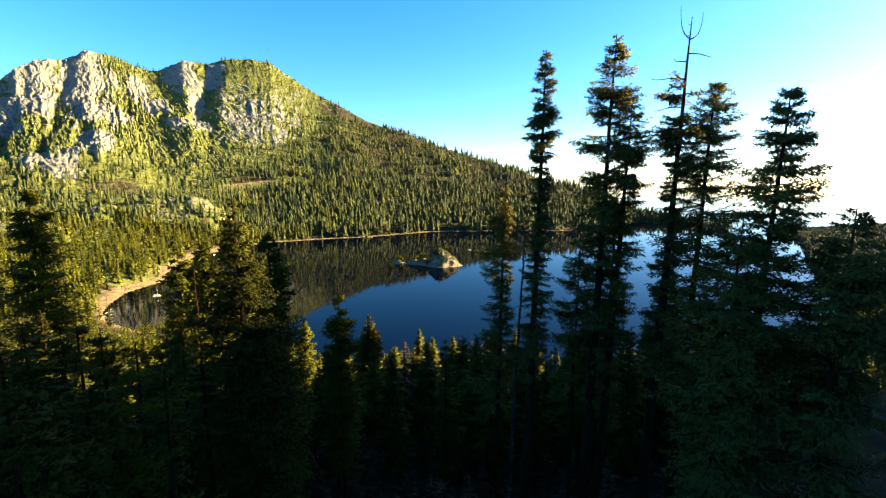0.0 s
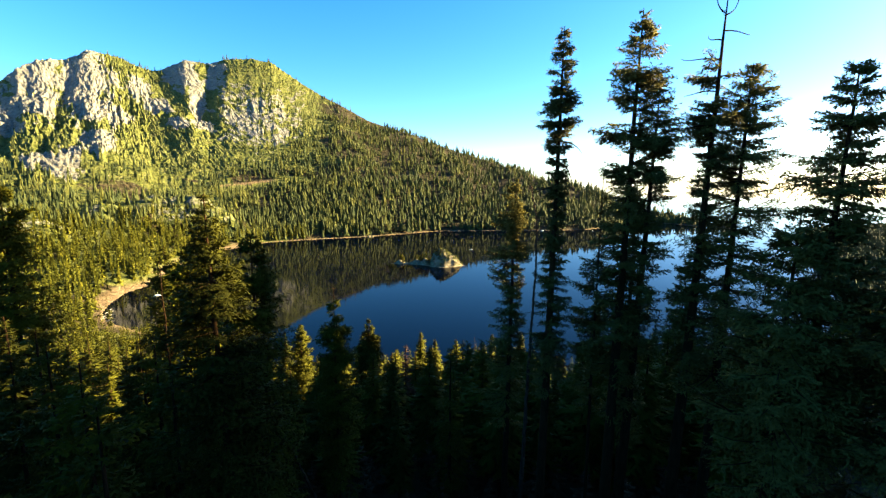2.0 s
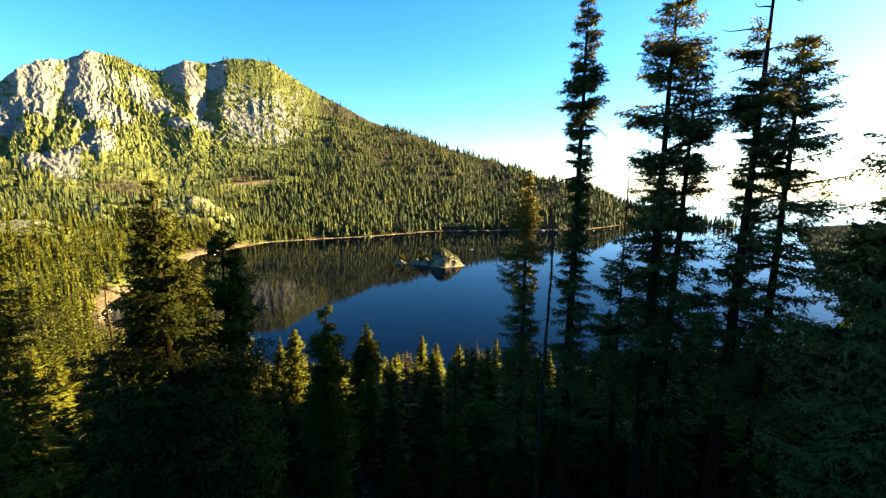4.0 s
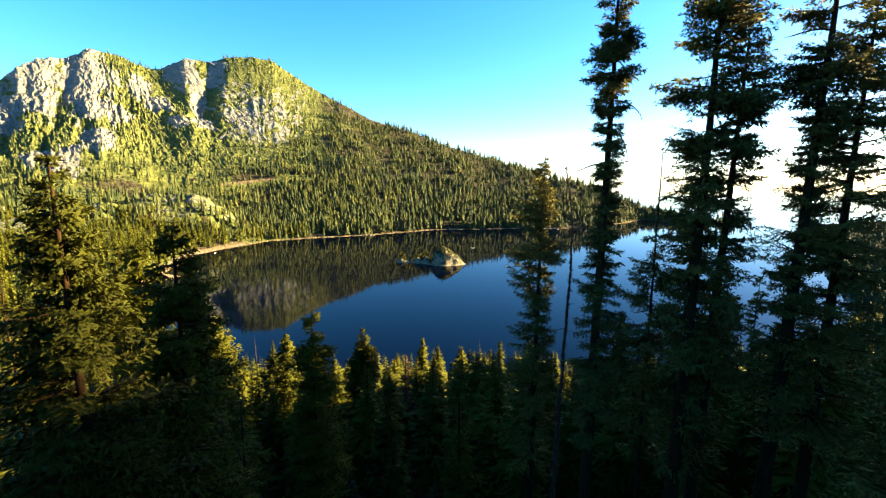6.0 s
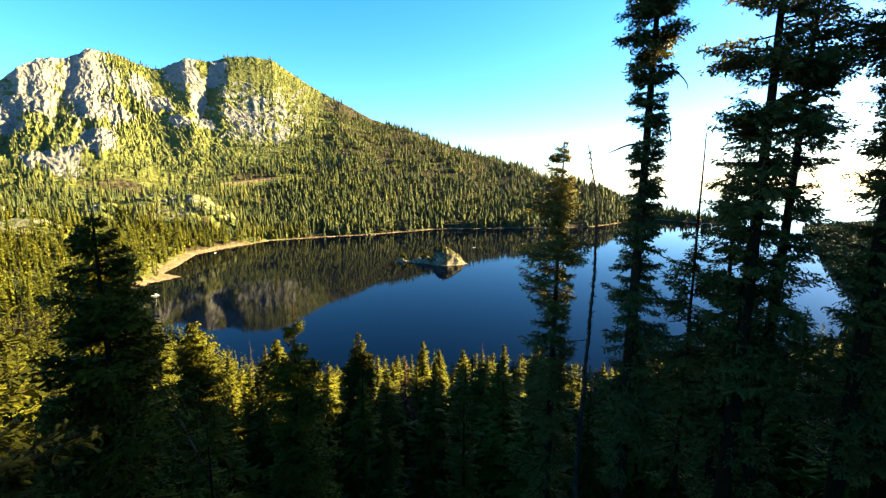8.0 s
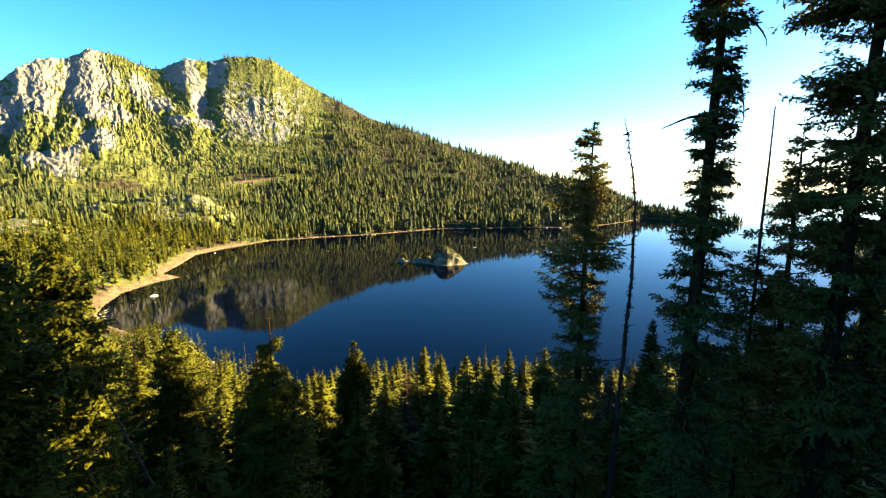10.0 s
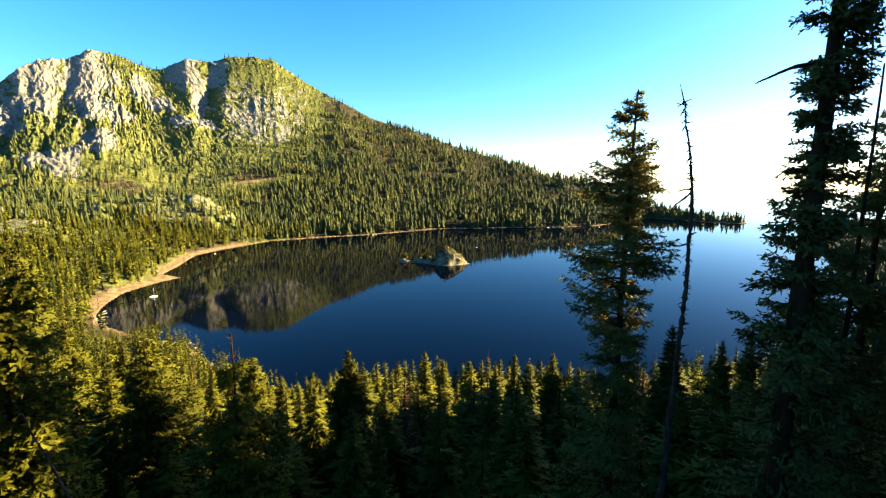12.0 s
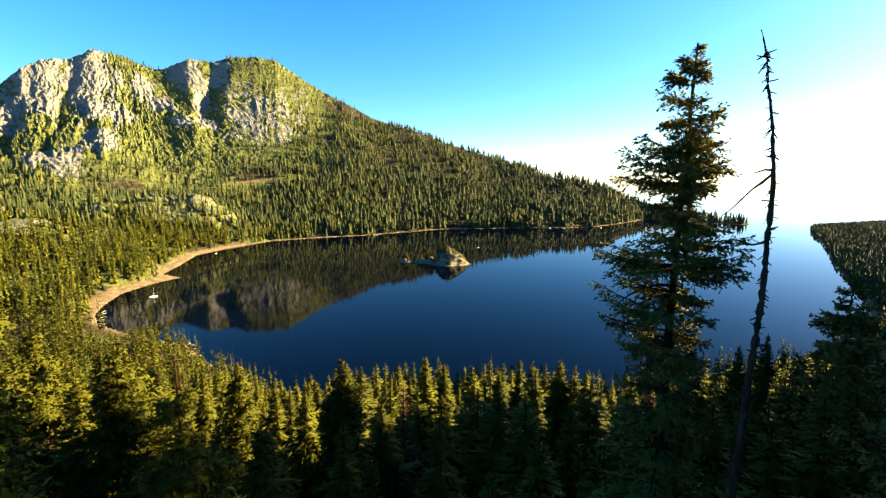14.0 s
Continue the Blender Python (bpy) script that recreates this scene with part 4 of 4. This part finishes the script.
def woods(name, label, pieces, needles=None):
    me = mesh_of(name, *joined([p[:2] for p in pieces]), needles or FOREST, False, np.concatenate([p[3] for p in pieces]) if len(pieces[0]) > 3 else None)
    tone = me.attributes.new("tone", "FLOAT", "POINT")
    tone.data.foreach_set("value", np.concatenate([p[2] for p in pieces]).astype(np.float32))
    return tagged(new(name, me), label, "forest", kind="stuff")


rng = np.random.default_rng(17)
rest = np.array(wood[300:])
CROWNS = [[fir_crown(800 + n + 10 * k, 22.0, 3.2 + 0.3 * (n % 3), branches, twigs, slim=slim) for n in range(6)] for k, (branches, twigs, slim) in enumerate(((110, 3, 0.17), (38, 2, 0.24), (24, 1, 0.28)))]
woods("hillside_wood", "sunlit olive-green fir wood on the slope to the shore", [stand(rng, CROWNS[0], *rest.T, rng.uniform(1.05, 1.45, len(rest)))])
# the slope towards the southern shore
near_bits = []
x, y = scatter(rng, 1100, 22, 52, 110, 620)
z, rock, sand, brush, s, t = height(x, y)
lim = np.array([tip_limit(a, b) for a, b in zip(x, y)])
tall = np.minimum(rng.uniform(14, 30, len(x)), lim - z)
ok = (s > 4) & (tall > 8) & ((y > 285) | (x > 90))
near_bits.append(stand(rng, CROWNS[1], x[ok], y[ok], z[ok] - 0.5, tall[ok], rng.uniform(0.7, 1.0, ok.sum())))
# beyond the head of the bay
x, y = scatter(rng, 5200, -52, -17, 300, 1250)
xx, yy = scatter(rng, 420, -52, -24, 230, 480)
x, y = np.concatenate([x, xx]), np.concatenate([y, yy])
z, rock, sand, brush, s, t = height(x, y)
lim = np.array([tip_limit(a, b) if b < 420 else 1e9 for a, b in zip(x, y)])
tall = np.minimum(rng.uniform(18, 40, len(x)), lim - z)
ok = (s > 8) & (rng.random(len(x)) > 1.6 * rock) & (rng.random(len(x)) > 0.45 * brush) & (sand < 0.3) & (tall > 13) & (y > 200)
near_bits.append(stand(rng, CROWNS[1], *(v[ok & (y < 430)] for v in (x, y, z - 0.5, tall)), rng.uniform(0.6, 0.9, (ok & (y < 430)).sum())))
woods("shore_forest", "yellow-green conifers along the near shore of the bay", near_bits)
ok = ok & (y >= 430)
woods("conifer_forest", "sunlit yellow-green conifer forest round the head of the bay", [firs(rng, x[ok], y[ok], z[ok] - 0.5, tall[ok], tall[ok] * rng.uniform(0.13, 0.18, ok.sum()), 30)])
# the long wooded slope across the water
x, y = scatter(rng, 16000, -29, 36, 1230, 2750)
z, rock, sand, brush, s, t = height(x, y)
bearing, el = face(x, y)[1], face(x, y)[4]
side = smooth(-29, -17, bearing + 9 * (fbm(x / 160, y / 160, 4, 73) - 0.5))
gap = road_gap(bearing, np.degrees(np.arctan2(z - 150, np.hypot(x, y))))
edge = np.interp(bearing, [-31, -21, -15.5, -12.7, -9], [1.0, 1.9, 5.3, 8.7, 20]) + 3.0 * (fbm(x / 120, y / 120, 4, 75) - 0.5)
ok = ~((gap < 0.12) & (gap > -0.9) & (bearing > -26.2) & (bearing < -20.5) & (rng.random(len(x)) < 0.9)) & (s > 4) & (t < 1.08) & (rng.random(len(x)) < side * (1 - 0.9 * smooth(-0.7, 0.9, el - edge)) * (1 - 0.35 * smooth(0.3, 0.7, t)) * np.maximum(0.3 + 0.7 * smooth(0.42, 0.54, fbm(x / 55, y / 55, 3, 83)), smooth(-2.0, -3.5, el)) * (1 - 0.85 * np.exp(-((el - 1.1 - 0.05 * bearing + 0.8 * (fbm(x / 70, y / 70, 3, 79) - 0.5)) / 0.16) ** 2) * (bearing < 2))) & (rng.random(len(x)) > 0.75 * np.maximum(rock, 0.4 * brush)) & (sand < 0.3)
tall = rng.uniform(18, 42, len(x))
bits = [spires(rng, x[ok], y[ok], z[ok] - 0.5, tall[ok], tall[ok] * rng.uniform(0.18, 0.26, ok.sum()), 3, 5)]
x, y = scatter(rng, 2200, 18, 29, 1450, 2250)
z, rock, sand, brush, s, t = height(x, y)
ok = s > 2
tall = rng.uniform(14, 26, len(x))
bits.append(spires(rng, x[ok], y[ok], z[ok] - 0.5, tall[ok], tall[ok] * 0.22, 2, 5))
x, y = scatter(rng, 11000, 37, 52, 350, 1900)
z, rock, sand, brush, s, t = height(x, y)
ok = (s > 3) & (y > 330)
tall = rng.uniform(8, 14, len(x))
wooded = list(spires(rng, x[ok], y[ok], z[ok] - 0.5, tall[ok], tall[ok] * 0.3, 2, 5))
# backlit right-hand shore: its shade is put into the tone, cut to a quarter
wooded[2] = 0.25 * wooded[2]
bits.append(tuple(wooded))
x, y = scatter(rng, 900, 26, 36.5, 1650, 2300)
z, rock, sand, brush, s, t = height(x, y)
ok = s > 2
tall = rng.uniform(12, 24, len(x))
bits.append(spires(rng, x[ok], y[ok], z[ok] - 0.5, tall[ok], tall[ok] * 0.24, 2, 5))
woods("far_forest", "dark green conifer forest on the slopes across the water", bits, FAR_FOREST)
# scattered trees on the mountain
x, y = scatter(rng, 26000, -48, -8, 1150, 4000)
z, rock, sand, brush, s, t = height(x, y)
el = face(x, y)[4]
keep = np.interp(el, [-4, -2, 0.5, 3, 8, 14], [0.95, 0.60, 0.32, 0.10, 0.07, 0.18]) * np.clip(1 - 1.1 * rock, 0, 1) * smooth(0.44, 0.56, fbm(x / 90, y / 90, 4, 71) + 0.12 * smooth(1, -2.5, el))
gap = road_gap(np.degrees(np.arctan2(x, y)), np.degrees(np.arctan2(z - 150, np.hypot(x, y))))
ok = (s > 8) & (t < 1.02) & (sand < 0.3) & (rng.random(len(x)) < keep) & ~((gap < 0.12) & (gap > -0.9) & (x > -0.49 * y) & (x < -0.36 * y) & (rng.random(len(x)) < 0.9))
tall = rng.uniform(16, 38, len(x))
woods("mountain_trees", "scattered conifers on the granite mountainside", [spires(rng, x[ok], y[ok], z[ok] - 0.5, tall[ok], tall[ok] * 0.16, 2, 5)], FAR_FOREST)
# young firs and shrubs under the near wood
x, y = rng.uniform(-1.1, 1.1, 1500), rng.uniform(-42, 95, 1500)
x = x * np.maximum(y + 22, 30)
z, rock, sand, brush, s, t = height(x, y)
tall = rng.uniform(1.5, 6.0, len(x))
tagged(woods("undergrowth", "brown scrub and dry young firs on the shaded forest floor", [stand(rng, CROWNS[2], x, y, z - 0.3, tall, rng.uniform(0.9, 1.3, len(x)))], DRY), category="shrubs")
# unseen trees on the hill right of view, added to deepen its shade
x, y = scatter(rng, 450, 66, 135, 130, 380)
z, rock, sand, brush, s, t = height(x, y)
tall = rng.uniform(6, 11, len(x))
woods("shoulder_wood", "unseen conifer wood on the side hill, added to shade the foreground", [firs(rng, x, y, z - 0.5, tall, tall * 0.18, 40)])


# ---------------------------------------------------------------- island
def build_island():
    n = 110
    u = np.linspace(-1, 1, n)
    X, Y = np.meshgrid(-19 + 78 * u, 788 + 46 * u)
    mid = np.interp(X, [-90, -30, -8], [808, 802, 788])
    dx, dy = (X + 19) / 71, (Y - mid) / np.interp(X, [-90, -72, -56, -40, -24, -12, 10, 30, 52], [5, 11, 5, 11, 11, 16, 24, 20, 7])
    edge = 1 - np.hypot(dx, dy) + 0.30 * (fbm(X / 14, Y / 14, 4, 81) - 0.5)
    shape = np.interp(X, [-15, -11, -7, -1, 5, 9, 13, 17, 24, 32, 42, 51], [0, 10, 21, 26, 29, 29, 28, 26, 21, 16, 9, 0])
    hump = shape * np.clip(1 - np.where(Y < 797, (797 - Y) / 30, (Y - 797) / 15) ** 1.8, 0, 1)
    knolls = 4 * np.exp(-((X + 72) / 8) ** 2) + 4.5 * np.exp(-((X + 40) / 7) ** 2) + 6 * np.exp(-((X + 23) / 8) ** 2)
    low = (4.0 * fbm(X / 7, Y / 7, 4, 83) - 1.5 + 1.5 * knolls) * smooth(0.0, 0.25, edge)
    crag = 5 * (fbm(X / 8, Y / 8, 4, 85, 0.6, True) - 0.5) * smooth(0, 0.2, edge)
    z = np.where(edge > 0, 0.2 + low + hump * smooth(0, 0.22, edge) + crag, 14 * edge) - 0.2
    i = np.arange(n * n).reshape(n, n)
    f = np.stack([i[:-1, :-1], i[:-1, 1:], i[1:, 1:], i[1:, :-1]], -1).reshape(-1, 4)
    me = mesh_of("island", np.stack([X, Y, z], -1).reshape(-1, 3), f, GRANITE)
    tagged(new("island", me), "small rocky granite island with a steep brushy knoll", "island", kind="structure")
    return X[0], Y[:, 0], z


IX, IY, IZ = build_island()
rng = np.random.default_rng(23)
ISLE_FIR = make_tree("island_pine", "small pine growing on the rocky island", "pines on the island", needles=WOOD_FIR, seed=500, tall=12.0, base=0.2, spread=2.6, branches=20, twigs=2, blade=0.9, light=(46, 3))
count = 0
while count < 34:
    hump_side = count % 3 == 0
    x, y = (rng.uniform(-14, 30), rng.uniform(774, 800)) if hump_side else (rng.choice((-72, -40, -25)) + rng.uniform(-9, 9), rng.uniform(797, 812))
    z = IZ[np.abs(IY - y).argmin(), np.abs(IX - x).argmin()]
    if z < 0.7:
        continue
    m = pose(x, y, z - 0.5, 0, 0, rng.uniform(0, 360))
    ob = ISLE_FIR if count == 0 else copy_thing(ISLE_FIR, m)
    ob.matrix_basis = m
    k = rng.uniform(0.45, 0.8) if hump_side else rng.uniform(0.8, 1.6)
    ob.scale = (k, k, k)
    count += 1
# low brush over the knoll
x, y = rng.uniform(-32, 46, 2600), rng.uniform(762, 814, 2600)
z = np.array([IZ[np.abs(IY - b).argmin(), np.abs(IX - a).argmin()] for a, b in zip(x, y)])
ok = (z > 2) & (fbm(x / 9, y / 9, 3, 91) > 0.44)
tall = rng.uniform(1.0, 3.2, len(x))
tagged(woods("island_brush", "low olive brush covering the island's knoll", [firs(rng, x[ok], y[ok], z[ok] - 0.4, tall[ok], tall[ok] * 0.55, 12)], FAR_FOREST), category="shrubs")


# ---------------------------------------------------------------- boats, boulders, logs
PAINT, pt, pb = material("white_hull", 0.35)
pt.links.new(ramp(pt, noise_of(pt, 3.0, 5), [(0.3, (0.68, 0.68, 0.66)), (0.7, (0.82, 0.82, 0.80))]), pb.inputs["Base Color"])
MAST, _, mb = material("mast_metal", 0.4, 0.8)
mb.inputs["Base Color"].default_value = (0.6, 0.6, 0.6, 1)


def part(name, bm, mat, parent, label=""):
    me = bpy.data.meshes.new(name)
    bm.to_mesh(me)
    bm.free()
    me.materials.append(mat)
    ob = new(name, me)
    ob.parent = parent
    return tagged(ob, label) if label else ob


def hull(long, wide, deep):
    bm = bmesh.new()
    rows = []
    for k in range(9):
        f = k / 8
        w = wide / 2 * (1 - max(0, (f - 0.45) / 0.55) ** 2) * (0.8 + 0.2 * min(1, f * 4))
        x = (f - 0.5) * long
        rows.append([bm.verts.new(p) for p in ((x, -w, deep * (1 + 0.25 * f)), (x, -w * 0.75, 0.1), (x, 0, -0.4 * deep), (x, w * 0.75, 0.1), (x, w, deep * (1 + 0.25 * f)))])
    for a, b in zip(rows, rows[1:]):
        for i in range(4):
            bm.faces.new((a[i], b[i], b[i + 1], a[i + 1]))
        bm.faces.new((a[4], b[4], b[0], a[0]))
    bm.faces.new(rows[0])
    bmesh.ops.recalc_face_normals(bm, faces=bm.faces)
    return bm


def box(size, at, round_by=0.08):
    bm = bmesh.new()
    bmesh.ops.create_cube(bm, size=1, matrix=Matrix.Translation(at) @ Matrix.Diagonal((*size, 1)))
    bmesh.ops.bevel(bm, geom=bm.edges, offset=round_by, segments=2, affect="EDGES")
    return bm


def boat(x, y, turn, long, mast, label):
    root = tagged(new("boat"), label, "boat", "boats at anchor in the bay")
    root.matrix_basis = pose(x, y, 0, 0, 0, turn)
    part("hull", hull(long, long * 0.3, long * 0.1), PAINT, root)
    part("cabin", box((long * 0.32, long * 0.18, long * 0.09), (0, 0, long * 0.155)), PAINT, root)
    if mast:
        bm = bmesh.new()
        bmesh.ops.create_cone(bm, cap_ends=True, segments=8, radius1=0.12, radius2=0.07, depth=mast, matrix=Matrix.Translation((long * 0.08, 0, long * 0.1 + mast / 2)))
        part("mast", bm, MAST, root, "thin grey metal mast")
        bm = bmesh.new()
        bmesh.ops.create_cone(bm, cap_ends=True, segments=8, radius1=0.14, radius2=0.12, depth=long * 0.4, matrix=Matrix.Translation((-long * 0.12, 0, long * 0.28)) @ pose(0, 0, 0, 0, 90, 0))
        part("boom", bm, PAINT, root, "furled white sail on its boom")


boat(-377, 560, 40, 9.0, 12.0, "white sailing boat at anchor off the beach")
for x, y, turn, long in ((340, 1400, 20, 9), (372, 1418, -30, 8), (505, 1405, 60, 10), (78, 985, 10, 6), (-470, 905, 80, 6), (380, 1385, 150, 7)):
    boat(x, y, turn, long, 0, "small white motor boat on still water")


def boulder(seed, size):
    bm = bmesh.new()
    bmesh.ops.create_icosphere(bm, subdivisions=3, radius=1)
    for v in bm.verts:
        k = 0.75 + 0.5 * noise.noise(v.co * 1.3 + Vector((seed, 0, 0))) + 0.2 * noise.noise(v.co * 3.5 + Vector((0, seed, 0)))
        v.co = Vector((v.co.x * k * size, v.co.y * k * size * 0.8, v.co.z * k * size * 0.6))
    me = bpy.data.meshes.new("boulder")
    bm.to_mesh(me)
    bm.free()
    me.materials.append(GRANITE)
    return me


STONES = [boulder(k * 3.7, 1.0) for k in range(5)]
rng = np.random.default_rng(31)
SPOTS = [(-192, 1218, 7), (-184, 1221, 5), (-204, 1216, 5), (-231, 388, 2.5), (-224, 380, 2.0), (-210, 362, 3.0), (-190, 342, 2.2), (-170, 322, 2.6), (-156, 311, 2.4), (-148, 306, 2.0),
         (-120, 300, 2.0), (-110, 297, 2.4), (-96, 294, 1.8), (-236, 392, 2.4), (-216, 370, 1.8), (-180, 332, 2.0), (-372, 452, 2.0), (-384, 470, 1.6), (-356, 446, 2.2)]
for n, (x, y, size) in enumerate(SPOTS):
    ob = tagged(new("boulder", STONES[n % 5]), "pale granite boulder at the water's edge", "boulder", "boulders on the shore")
    ob.matrix_basis = pose(x, y, max(ground_at(x, y), -0.2) + size * 0.1, 0, 0, rng.uniform(0, 360))
    ob.scale = (size, size, size)


# driftwood along the beach
for n, (x, y, long, turn) in enumerate([(-372, 462, 9, 30), (-378, 470, 11, 60), (-366, 456, 7, -15), (-386, 484, 10, 75), (-360, 450, 8, 10), (-392, 494, 8, 100), (-374, 474, 6, 140)]):
    k = np.linspace(0, 1, 7)
    line = np.stack([(k - 0.5) * long * math.cos(radians(turn)), (k - 0.5) * long * math.sin(radians(turn)), 0.1 * np.sin(4 * k)], -1)
    stem = tube(line + np.array([x, y, max(ground_at(x, y), 0) + 0.35]), 0.42 * (1 - 0.5 * k), 8)
    tagged(new("driftwood_log", mesh_of("driftwood_log", *stem, DRIFT, True)), "bleached driftwood log at the beach's edge", "log", "driftwood on the beach")


# fallen logs and dry boughs on the slope below
for n, (x, y, long, turn) in enumerate([(1.5, 9, 7, 20), (4.0, 11, 6, -35), (-1.5, 7, 5, 70), (3.0, 6, 4, 110), (-4.0, 12, 6, 150), (7.0, 4, 6, 60)]):
    k = np.linspace(0, 1, 9)
    line = np.stack([(k - 0.5) * long * math.cos(radians(turn)), (k - 0.5) * long * math.sin(radians(turn)), 0 * k], -1)
    line[:, 2] = [ground_at(x + p[0], y + p[1]) + 0.12 for p in line]
    stem = tube(line + np.array([x, y, 0]), 0.17 * (1 - 0.6 * k), 8)
    tagged(new("fallen_log", mesh_of("fallen_log", *stem, DEADWOOD, True)), "grey fallen log lying on the forest floor", "log", "fallen logs")
